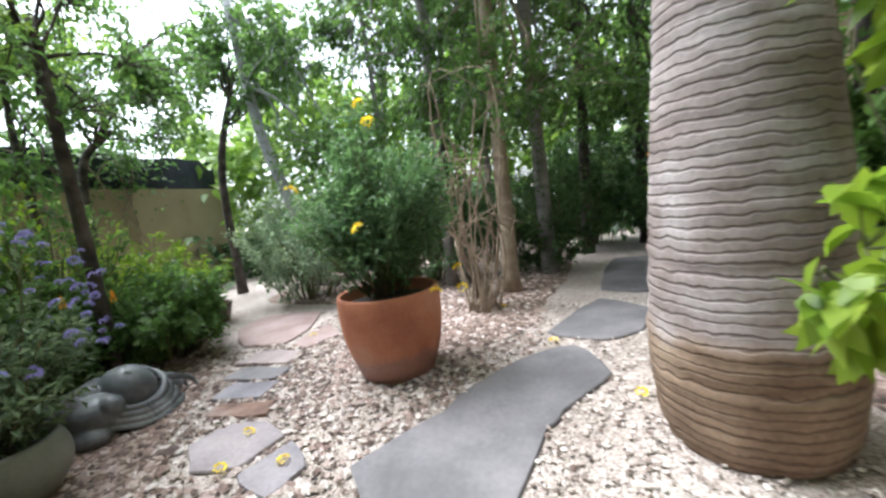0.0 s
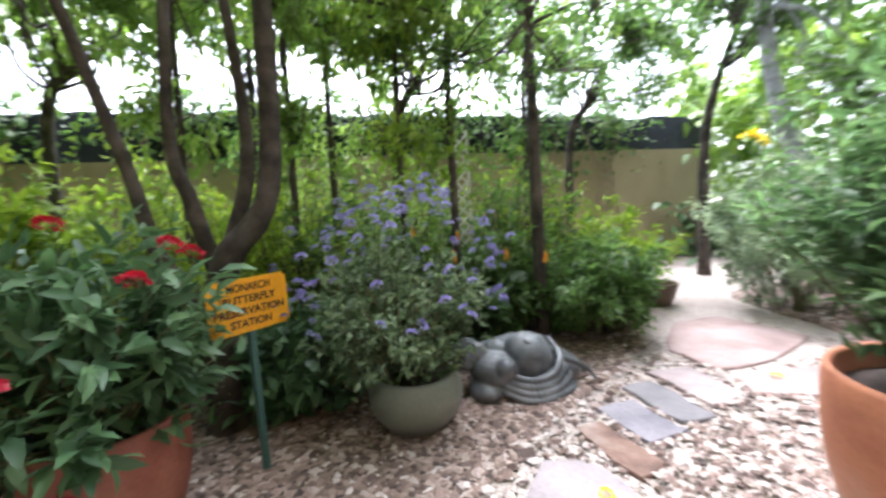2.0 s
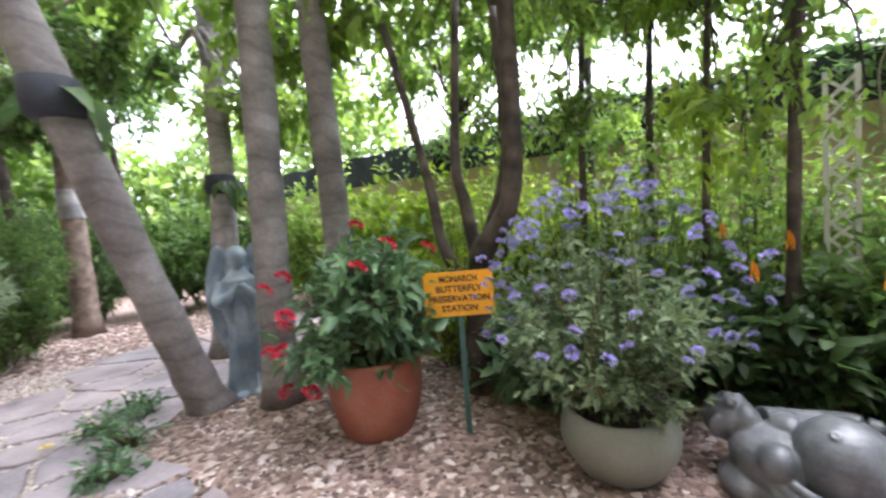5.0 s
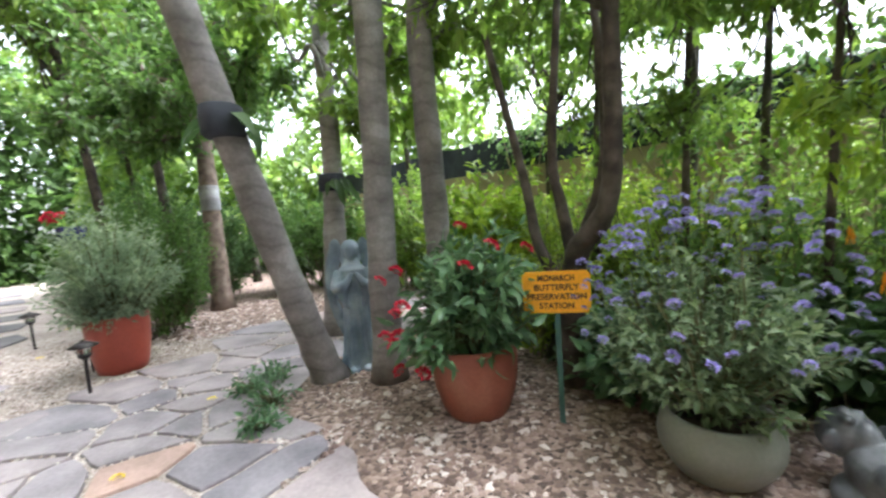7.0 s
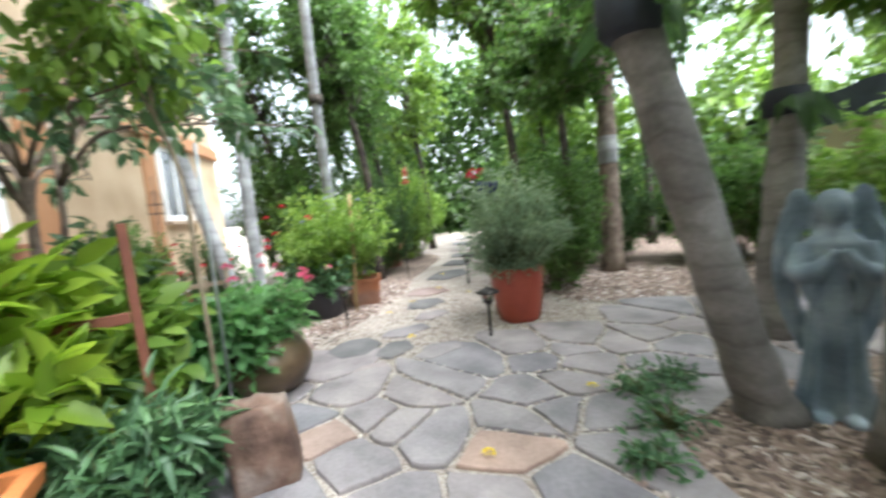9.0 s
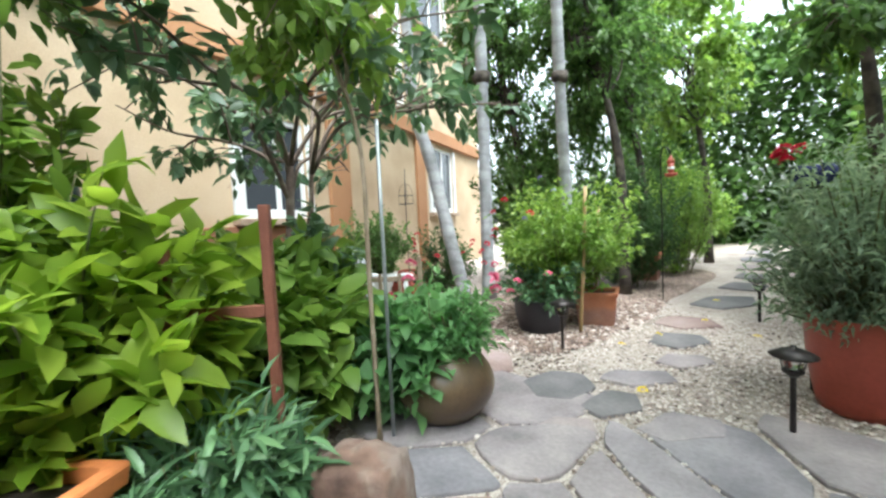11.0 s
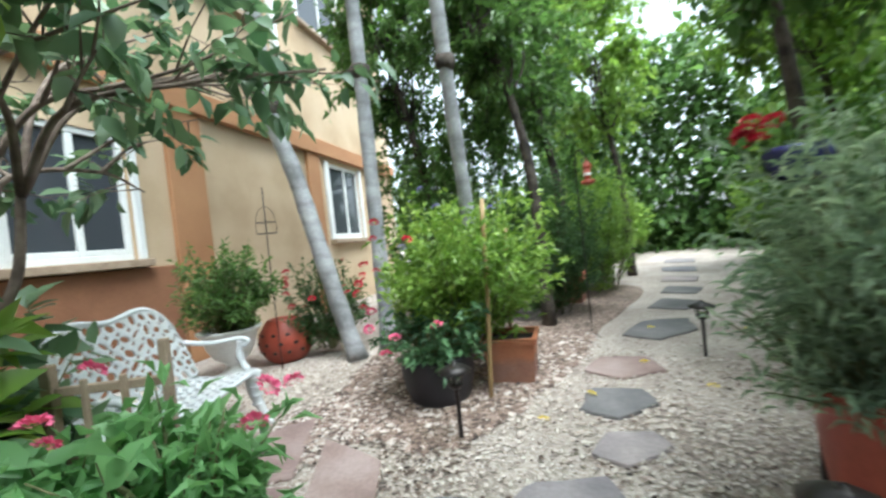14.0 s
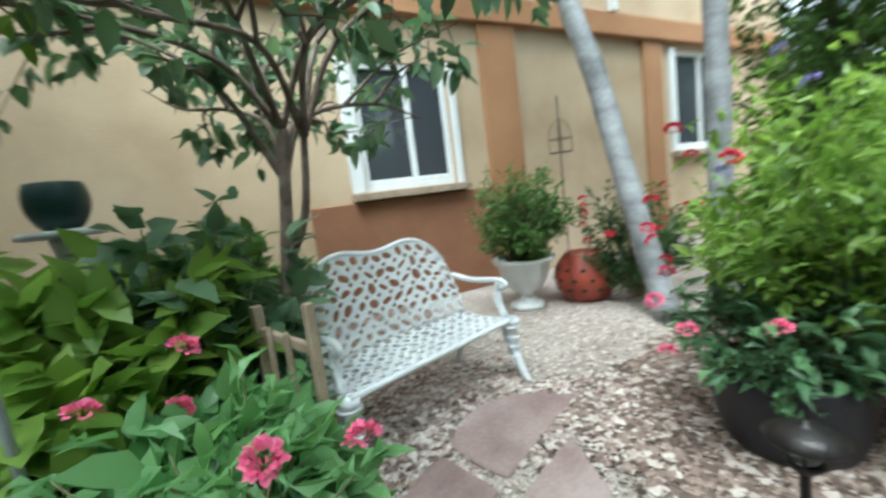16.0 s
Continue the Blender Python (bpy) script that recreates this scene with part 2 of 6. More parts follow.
GREYBARK = ringed("grey_bark", ((0.13, 0.12, 0.115), (0.225, 0.205, 0.2), (0.34, 0.32, 0.32)), 2.2, 7.0, 0.25, 0.35)
foot_stained(PALMBARK, 0.5, 0.04, (0.86, 0.72, 0.52), 3.0)
WHITEBARK = ringed("pale_palm_bark", ((0.2, 0.2, 0.21), (0.34, 0.34, 0.36), (0.48, 0.48, 0.5)), 1.6, 5.0, 0.2, 0.3)
DARKBARK = plain("dark_bark", ((0.025, 0.02, 0.018), (0.07, 0.055, 0.045), (0.12, 0.1, 0.085)), 7.0, 40.0, 0.9, 0.8)
BROWNBARK = plain("brown_bark", ((0.085, 0.06, 0.048), (0.17, 0.125, 0.1), (0.25, 0.2, 0.165)), 8.0, 50.0, 0.85, 0.5)
STEM = plain("green_stem", ((0.08, 0.1, 0.035), (0.16, 0.15, 0.07)), 9.0, 60.0, 0.8, 0.3)
TWIG = plain("dry_twig", ((0.2, 0.15, 0.1), (0.38, 0.3, 0.22)), 9.0, 60.0, 0.85, 0.4)
L_MID = leafy("leaf_mid", (0.072, 0.138, 0.04), (0.175, 0.295, 0.095))
L_DARK = leafy("leaf_dark", (0.05, 0.1, 0.042), (0.12, 0.205, 0.085))
L_BRIGHT = leafy("leaf_bright", (0.145, 0.255, 0.045), (0.32, 0.455, 0.11), 0.4, 0.5)
L_YELLOW = leafy("leaf_yellow_green", (0.17, 0.28, 0.025), (0.38, 0.5, 0.07), 0.4, 0.55)
L_BLUE = leafy("leaf_blue_green", (0.07, 0.15, 0.08), (0.17, 0.3, 0.15), 0.4, 0.3)
L_SILVER = leafy("leaf_silver", (0.22, 0.3, 0.23), (0.44, 0.53, 0.42), 0.5, 0.5)
L_PLUMB = leafy("leaf_plumbago", (0.1, 0.16, 0.085), (0.25, 0.33, 0.2), 0.5, 0.4)
L_GREY = leafy("leaf_grey_green", (0.07, 0.14, 0.08), (0.2, 0.3, 0.19), 0.4, 0.4)
L_SOFT = leafy("leaf_soft_green", (0.07, 0.14, 0.065), (0.17, 0.28, 0.14), 0.45, 0.5)
L_FRESH = leafy("leaf_fresh", (0.15, 0.31, 0.12), (0.26, 0.47, 0.22), 0.4, 0.5)
F_RED = leafy("petal_red", (0.45, 0.006, 0.035), (0.62, 0.012, 0.06), 0.5, 0.25)
F_PINK = leafy("petal_pink", (0.75, 0.08, 0.25), (0.85, 0.2, 0.4), 0.5, 0.25)
F_LILAC = leafy("petal_lilac", (0.2, 0.17, 0.52), (0.36, 0.32, 0.7), 0.5, 0.3)
F_YELLOW = leafy("petal_yellow", (0.85, 0.55, 0.01), (0.95, 0.75, 0.03), 0.5, 0.3)
F_ORANGE = leafy("petal_orange", (0.85, 0.3, 0.01), (0.95, 0.45, 0.02), 0.5, 0.3)
GLASS, _n, _l, _b = nodes("window_glass", 0.05)
_b.inputs["Base Color"].default_value = (0.05, 0.055, 0.065, 1)
_b.inputs["Specular IOR Level"].default_value = 0.6
CLEAR, _n, _l, _b = nodes("lamp_glass", 0.1)
_b.inputs["Transmission Weight"].default_value = 0.9
rng = np.random.default_rng(7)
rnd = random.Random(5)


# ---- makers ----
def empty(name, x, y, z=0.0, rz=0.0, label="", category="", group="", kind=""):
    ob = new(name)
    ob.empty_display_size = 0.1
    ob.matrix_basis = pose(x, y, z, 0, 0, rz)
    return tagged(ob, label, category, group, kind)


def part(name, bm, material, parent=None, label="", smooth=True):
    me = bpy.data.meshes.new(name)
    bm.to_mesh(me)
    bm.free()
    me.materials.append(material)
    if smooth:
        me.polygons.foreach_set("use_smooth", [True] * len(me.polygons))
    ob = new(name, me)
    if parent:
        ob.parent = parent
    return tagged(ob, label)


def raw(name, verts, quads, material, parent=None, label="", smooth=False):
    """A mesh of quads (or triangles) from arrays."""
    me = bpy.data.meshes.new(name)
    k = quads.shape[1]
    me.vertices.add(len(verts))
    me.vertices.foreach_set("co", np.ascontiguousarray(verts, dtype=np.float32).ravel())
    me.loops.add(quads.size)
    me.loops.foreach_set("vertex_index", np.ascontiguousarray(quads, dtype=np.int32).ravel())
    me.polygons.add(len(quads))
    me.polygons.foreach_set("loop_start", np.arange(0, quads.size, k, dtype=np.int32))
    me.polygons.foreach_set("use_smooth", [smooth] * len(quads))
    me.update(calc_edges=True)
    me.materials.append(material)
    ob = new(name, me)
    if parent:
        ob.parent = parent
    return tagged(ob, label)


def box(bm, x0, x1, y0, y1, z0, z1, bev=0.0):
    r = bmesh.ops.create_cube(bm, size=1.0, matrix=Matrix.Translation(((x0 + x1) / 2, (y0 + y1) / 2, (z0 + z1) / 2)) @ Matrix.Diagonal((abs(x1 - x0), abs(y1 - y0), abs(z1 - z0), 1)))
    if bev:
        ed = list({e for v in r["verts"] for e in v.link_edges})
        bmesh.ops.bevel(bm, geom=ed, offset=bev, segments=1, affect="EDGES")
    return bm


def lathe(profile, segs=40, wob=0.0, closed=False):
    """A turned shape from (radius, height) pairs."""
    bm = bmesh.new()
    rings = []
    for i, (r, z) in enumerate(profile):
        rings.append([bm.verts.new((r * math.cos(a) * (1 + wob * math.sin(3 * a + i)), r * math.sin(a) * (1 + wob * math.cos(2 * a + i)), z)) for a in (2 * math.pi * k / segs for k in range(segs))])
    for a, b in zip(rings, rings[1:]):
        for k in range(segs):
            bm.faces.new((a[k], a[(k + 1) % segs], b[(k + 1) % segs], b[k]))
    bm.faces.new(rings[0][::-1])
    if closed:
        bm.faces.new(rings[-1])
    return bm


def tube_into(bm, pts, radii, segs=8):
    pts = [Vector(p) for p in pts]
    rings = []
    for i, p in enumerate(pts):
        d = (pts[min(i + 1, len(pts) - 1)] - pts[max(i - 1, 0)]).normalized()
        u = d.cross(Vector((0.31, 0.95, 0.05)))
        if u.length < 0.1:
            u = d.cross(Vector((1, 0, 0)))
        u.normalize()
        w = d.cross(u)
        rings.append([bm.verts.new(p + (u * math.cos(a) + w * math.sin(a)) * radii[i]) for a in (2 * math.pi * k / segs for k in range(segs))])
    for a, b in zip(rings, rings[1:]):
        for k in range(segs):
            bm.faces.new((a[k], a[(k + 1) % segs], b[(k + 1) % segs], b[k]))
    bm.faces.new(rings[0][::-1])
    bm.faces.new(rings[-1])


def smooth_path(pts, n):
    """Catmull-Rom points along a few knots."""
    p = [Vector(q) for q in pts]
    p = [p[0] * 2 - p[1]] + p + [p[-1] * 2 - p[-2]]
    out = []
    for i in range(1, len(p) - 2):
        for k in range(n):
            t = k / n
            a, b, c, d = p[i - 1], p[i], p[i + 1], p[i + 2]
            out.append(0.5 * (2 * b + (c - a) * t + (2 * a - 5 * b + 4 * c - d) * t * t + (3 * b - a - 3 * c + d) * t ** 3))
    return out + [p[-2]]


def unit(v):
    return v / np.maximum(np.linalg.norm(v, axis=1, keepdims=True), 1e-6)


def leaf_mesh(name, pos, way, size, material, parent, width=0.42, droop=0.25, label=""):
    """Leaves of five points and two folded faces each, at pos, pointing along way."""
    n = len(pos)
    way = unit(way)
    side = unit(np.cross(way, np.array((0, 0, 1.0)) + rng.normal(0, 0.45, (n, 3))))
    up = np.cross(side, way)
    ln = (size * rng.uniform(0.6, 1.25, n))[:, None]
    w = ln * width
    if size >= 0.11:
        v = np.empty((n, 8, 3))
        bend = lambda f: way * ln * f - up * ln * droop * f * f
        v[:, 0], v[:, 5] = pos, pos + bend(1.0)
        v[:, 6], v[:, 7] = pos + bend(0.3), pos + bend(0.68)
        for i, f, wd, sg in ((1, 0.3, 0.5, 1), (2, 0.68, 0.4, 1), (3, 0.3, 0.5, -1), (4, 0.68, 0.4, -1)):
            v[:, i] = pos + bend(f) + side * w * wd * sg + up * ln * 0.06
        f = np.array(((0, 6, 1), (6, 7, 2), (6, 2, 1), (7, 5, 2), (0, 3, 6), (6, 4, 7), (6, 3, 4), (7, 4, 5)))
        return raw(name, v.reshape(-1, 3), (np.arange(n)[:, None, None] * 8 + f[None]).reshape(-1, 3), material, parent, label, True)
    v = np.empty((n, 5, 3))
    v[:, 0] = pos
    v[:, 1] = pos + way * ln * 0.5 + side * w * 0.5 + up * ln * 0.07
    v[:, 2] = pos + way * ln - up * ln * droop
    v[:, 3] = pos + way * ln * 0.5 - side * w * 0.5 + up * ln * 0.07
    v[:, 4] = pos + way * ln * 0.55 - up * ln * droop * 0.25
    f = np.array(((0, 4, 2, 1), (0, 3, 2, 4)))
    q = (np.arange(n)[:, None, None] * 5 + f[None]).reshape(-1, 4)
    return raw(name, v.reshape(-1, 3), q, material, parent, label)


def sprays(origins, ends, per, spread, sag=0.1, start=0.35):
    """Leaf places along bowed shoots from origins to ends."""
    o, e = np.asarray(origins, float), np.asarray(ends, float)
    k = len(o)
    mid = (o + e) / 2 + rng.normal(0, 0.08, (k, 3)) * np.linalg.norm(e - o, axis=1, keepdims=True)
    mid[:, 2] += sag * np.linalg.norm(e - o, axis=1)
    i = np.repeat(np.arange(k), per)
    t = rng.uniform(start, 1.0, len(i))[:, None] ** 0.8
    p = (1 - t) ** 2 * o[i] + 2 * t * (1 - t) * mid[i] + t * t * e[i]
    tan = unit(2 * (1 - t) * (mid[i] - o[i]) + 2 * t * (e[i] - mid[i]))
    way = tan * 0.55 + unit(rng.normal(0, 1, (len(i), 3))) * 0.9
    return p + rng.normal(0, spread, (len(i), 3)), way, mid


def shoots(bm, o, mid, e, r, step=1):
    for a, m, b in list(zip(o, mid, e))[::step]:
        pts = [(1 - t) ** 2 * np.array(a) + 2 * t * (1 - t) * np.array(m) + t * t * np.array(b) for t in (0, 0.33, 0.66, 1.0)]
        tube_into(bm, [tuple(p) for p in pts], [r, r * 0.8, r * 0.55, r * 0.25], 5)


def in_ball(n, radii, hollow=0.5):
    v = unit(rng.normal(0, 1, (n, 3)))
    return v * (rng.uniform(hollow, 1.0, (n, 1))) * np.array(radii)


def shrub(name, x, y, z0, z1, rx, ry, n, per, leaf, mat, label, category="shrub", width=0.42, lift=0.3, stem_mat=None, stem=0.008, droop=0.25, parent=None, spread=0.03, low=0.0, group="", base_r=0.12):
    """A bush: shoots from one foot, each carrying leaves. Height from z0 to z1."""
    th = parent or empty(name, x, y, 0, 0, label, category, group)
    h = (z1 - z0) / 2
    ends = in_ball(n, (rx, ry, h * (1 - low / 2)), 0.45)
    ends[:, 2] += z0 + h * (1 + low / 2)
    ends *= rng.uniform(0.88, 1.1, (n, 1))
    ends[:, 2] = np.maximum(ends[:, 2], z0 + 0.05)
    o = np.column_stack((ends[:, :2] * base_r * rng.uniform(0.3, 1.2, (n, 1)), np.full(n, z0)))
    o[:, 2] += np.clip((ends[:, 2] - z0), 0, None) * lift * rng.uniform(0.0, 1.0, n)
    o[:, :2] += ends[:, :2] * lift * 0.6
    p, way, mid = sprays(o, ends, per, spread)
    way[:, :2] += unit(p - np.array((0, 0, z0 + h)))[:, :2] * 0.5
    p[:, 2] = np.maximum(p[:, 2], 0.03)
    leaf_mesh("foliage", p, way, leaf, mat, th, width, droop)
    bm = bmesh.new()
    shoots(bm, o, mid, ends, stem, max(1, n // 60))
    for k in range(6):
        a = 2 * math.pi * k / 6
        tube_into(bm, smooth_path(((0.02 * math.cos(a), 0.02 * math.sin(a), z0 - 0.02), (rx * 0.12 * math.cos(a), ry * 0.12 * math.sin(a), z0 + h * 0.5), (rx * 0.4 * math.cos(a), ry * 0.4 * math.sin(a), z0 + h * 1.1)), 4), [stem * 2.2 * (1 - i / 14) for i in range(9)], 6)
    tagged(part("stem_clump", bm, stem_mat or STEM, th), kind="stuff")
    return th


def flower_mesh(name, r, petals, mat, layers=3):
    """A dome of small petals."""
    k = petals * layers * 2
    a = np.arange(k) * 2.399
    el = np.linspace(0.05, 1.3, k)
    w = np.column_stack((np.cos(a) * np.cos(el), np.sin(a) * np.cos(el), np.sin(el) * 0.7))
    ob = leaf_mesh(name, w * r * 0.6, w, r * 0.45, mat, None, 0.95, 0.15)
    me = ob.data
    bpy.data.objects.remove(ob)
    return me


def put_flower(me, name, parent, x, y, z, s=1.0):
    ob = new(name, me)
    ob.parent = parent
    ob.matrix_basis = pose(x, y, z, rnd.uniform(-40, 40), rnd.uniform(-40, 40), rnd.uniform(0, 360)) @ Matrix.Diagonal((s, s, s, 1))
    return ob


def tree(name, trunk, radii, bark, crowns, leaf, mat, label, per=30, limbs=16, width=0.45, knots=(), segs=14, droop=0.3, twig=0.01, spread=0.05, category="tree"):
    """A trunk along knots, limbs into each crown (centre, radii, shoots), leaves along the shoots."""
    x, y = trunk[0][0], trunk[0][1]
    th = empty(name, x, y, 0, 0, label, category)
    loc = [(p[0] - x, p[1] - y, p[2]) for p in trunk]
    pts = smooth_path(loc, 6)
    rr = np.interp(np.linspace(0, len(radii) - 1, len(pts)), range(len(radii)), radii)
    bm = bmesh.new()
    wob = [r * (1 + 0.05 * math.sin(i * 2.1)) for i, r in enumerate(rr)]
    wob[0] *= 1.25
    tube_into(bm, pts, wob, segs)
    part("trunk", bm, bark, th)
    top = np.array(pts[-1])
    bm = bmesh.new()
    P, Wy = [], []
    for (cx, cy, cz), rad, n in crowns:
        c = np.array((cx - x, cy - y, cz))
        hubs = c + in_ball(max(3, n // 12), np.array(rad) * 0.6, 0.2)
        for hb in hubs[:limbs]:
            st = np.array(pts[int((len(pts) - 1) * rng.uniform(0.78, 1.0))])
            ln = np.linalg.norm(hb - st)
            m1 = st + (hb - st) * 0.35 + rng.normal(0, 0.12, 3) * ln
            m2 = st + (hb - st) * 0.7 + rng.normal(0, 0.1, 3) * ln
            tube_into(bm, smooth_path((tuple(st), tuple(m1), tuple(m2), tuple(hb)), 4), np.linspace(rr[-1] * 0.5, twig, 13), 6)
        ends = c + in_ball(n, rad, 0.35)
        near = hubs[np.argmin(((ends[:, None] - hubs[None]) ** 2).sum(2), axis=1)]
        p, way, mid = sprays(near, ends, per, spread, 0.08, 0.1)
        shoots(bm, near, mid, ends, twig * 0.8, 1)
        P.append(p), Wy.append(way)
    part("branching", bm, bark, th)
    way = np.concatenate(Wy)
    way[:, 2] -= 0.35
    leaf_mesh("crown", np.concatenate(P), way, leaf, mat, th, width, droop)
    return th


# ---- setting ----
bm = bmesh.new()
bmesh.ops.create_grid(bm, x_segments=60, y_segments=60, size=12)
for v in bm.verts:
    v.co.z = -0.012 * abs(noise.noise(v.co * 0.8)) if v.co.length < 11 else 0.0
edge = [e for e in bm.edges if e.is_boundary]
out = bmesh.ops.extrude_edge_only(bm, edges=edge)["geom"]
for v in out:
    if isinstance(v, bmesh.types.BMVert):
        v.co = Vector((v.co.x, v.co.y, 0)) * 60
part("ground", bm, GRAVEL)
tagged(bpy.data.objects["ground"], "cream shell gravel ground across the garden", "ground", kind="structure")


def bed(name, outline, label, h=0.02):
    """A low planting bed with an uneven rim."""
    bm = bmesh.new()
    pts = smooth_path([(*p, 0) for p in outline] + [(*outline[0], 0)], 5)[:-1]
    pts = [p + Vector((noise.noise(p * 3) * 0.08, noise.noise(p * 3 + Vector((7, 0, 0))) * 0.08, 0)) for p in pts]
    c = sum(pts, Vector()) / len(pts)
    lo = [bm.verts.new((p.x, p.y, -0.02)) for p in pts]
    hi = [bm.verts.new((*(c + (p - c) * 0.97).xy, h)) for p in pts]
    for i in range(len(pts)):
        j = (i + 1) % len(pts)
        bm.faces.new((lo[i], lo[j], hi[j], hi[i]))
    bm.faces.new(hi)
    ob = part(name, bm, BED)
    tagged(ob, label, "planting bed", kind="structure")
    return [(p.x, p.y) for p in pts]


def inside(poly, x, y):
    r = False
    for (ax, ay), (bx, by) in zip(poly, poly[1:] + poly[:1]):
        if (ay > y) != (by > y) and x < (bx - ax) * (y - ay) / (by - ay) + ax:
            r = not r
    return r


BED_W = bed("bed_west", ((-0.75, 0.05), (-0.85, 0.8), (-0.75, 1.4), (-0.95, 2.2), (-1.45, 2.75), (-1.9, 3.6), (-2.5, 4.6), (-4.5, 6.0), (-5.5, 4.0), (-5.5, -0.8), (-3.0, -1.0), (-1.5, -0.55)), "planting bed of brown pebbles under the shrubs")
BED_N = bed("bed_north", ((-0.9, 3.7), (-0.2, 3.9), (0.45, 4.3), (0.75, 5.2), (1.2, 6.6), (1.2, 9.0), (-2.6, 9.0), (-3.2, 6.6), (-1.8, 5.8), (-1.2, 4.6)), "planting bed of brown pebbles below the thicket")
BED_SW = bed("bed_southwest", ((-0.75, -2.5), (-1.7, -2.6), (-3.2, -2.6), (-5.4, -3.2), (-5.4, -10.0), (-0.4, -10.0), (-0.2, -6.0), (-0.25, -3.6)), "planting bed of dry leaves and pebbles under trees")
BED_SE = bed("bed_southeast", ((1.75, -1.9), (2.2, -1.75), (2.9, -1.95), (3.5, -2.6), (4.0, -4.2), (3.6, -8.0), (1.9, -8.0), (1.75, -5.0), (1.6, -3.4)), "planting bed of dark mulch round the pots")
bed("bed_east", ((1.25, 1.0), (1.2, 0.5), (1.5, 0.15), (2.0, 0.1), (2.5, -0.35), (3.4, -0.95), (4.6, -1.3), (5.7, -0.9), (5.4, 1.5), (4.5, 4.5), (2.2, 4.0), (1.8, 2.2)), "planting bed of brown pebbles by the house", 0.015)


def stones_scatter(name, boxes, n, size, mat, test, label, category, flat=0.6, lift=0.012):
    """Loose stones as small squashed octahedra."""
    P = []
    while len(P) < n:
        x0, x1, y0, y1 = rnd.choice(boxes)
        x, y = rnd.uniform(x0, x1), rnd.uniform(y0, y1)
        if test(x, y):
            P.append((x, y))
    P = np.array(P)
    k = len(P)
    base = np.array(((1, 0, 0), (0, 1, 0), (-1, 0, 0), (0, -1, 0), (0, 0, 1), (0.7, 0.7, 0.5)))
    s = size * rng.uniform(0.5, 1.5, (k, 1)) * rng.uniform(0.7, 1.3, (k, 3))
    s[:, 2] *= flat
    ang = rng.uniform(0, 6.28, k)
    v = base[None] * s[:, None] + rng.normal(0, size * 0.12, (k, 6, 3))
    x = v[..., 0] * np.cos(ang)[:, None] - v[..., 1] * np.sin(ang)[:, None]
    y = v[..., 0] * np.sin(ang)[:, None] + v[..., 1] * np.cos(ang)[:, None]
    v[..., 0], v[..., 1] = x + P[:, :1], y + P[:, 1:]
    v[..., 2] += lift
    f = np.array(((0, 5, 4), (0, 1, 5), (5, 1, 4), (1, 2, 4), (2, 3, 4), (3, 0, 4)))
    q = (np.arange(k)[:, None, None] * 6 + f[None]).reshape(-1, 3)
    return tagged(raw(name, v.reshape(-1, 3), q, mat), label, category, kind="stuff")


# khaki garden wall with a dark screen above it
bm = bmesh.new()
box(bm, -5.95, -5.7, -14, 9.5, 0, 1.98)
w = part("wall_west", bm, KHAKI, smooth=False)
tagged(w, "khaki rendered garden wall behind the shrubs", "wall", kind="structure")
bm = bmesh.new()
rows = []
for k in range(95):
    y = -14 + k * 0.25
    top = 2.58 + 0.07 * noise.noise(Vector((k * 0.35, 0, 0))) + 0.03 * noise.noise(Vector((k * 1.3, 3, 0)))
    rows.append([bm.verts.new(p) for p in ((-5.84, y, 1.984), (-5.84 + 0.03 * noise.noise(Vector((k * 0.9, 5, 0))), y, top), (-5.92, y, top), (-5.92, y, 1.984))])
for a, b in zip(rows, rows[1:]):
    for i in range(4):
        bm.faces.new((a[i], b[i], b[(i + 1) % 4], a[(i + 1) % 4]))
sc = part("wall_screen", bm, NETTING, smooth=False)
tagged(sc, "dark cloth screen along the top of the garden wall", "screen", kind="structure")


# house: u runs along the wall, v into it
house = empty("house", 5.88, -1.53, 0, math.degrees(math.atan2(-0.929, 0.371)), "two storey peach stucco house with orange bands and white windows", "house")


def wall_with_holes(u0, u1, z0, z1, v0, v1, holes, mat, name, parent):
    us = sorted({u0, u1, *[h[0] for h in holes], *[h[1] for h in holes]})
    zs = sorted({z0, z1, *[h[2] for h in holes], *[h[3] for h in holes]})
    bm = bmesh.new()
    grid = {}
    for a, b in zip(us, us[1:]):
        for c, d in zip(zs, zs[1:]):
            if not any(h[0] <= a and b <= h[1] and h[2] <= c and d <= h[3] for h in holes):
                box(bm, a, b, v0, v1, c, d)
    bmesh.ops.remove_doubles(bm, verts=bm.verts, dist=0.0005)
    return part(name, bm, mat, parent, smooth=False)


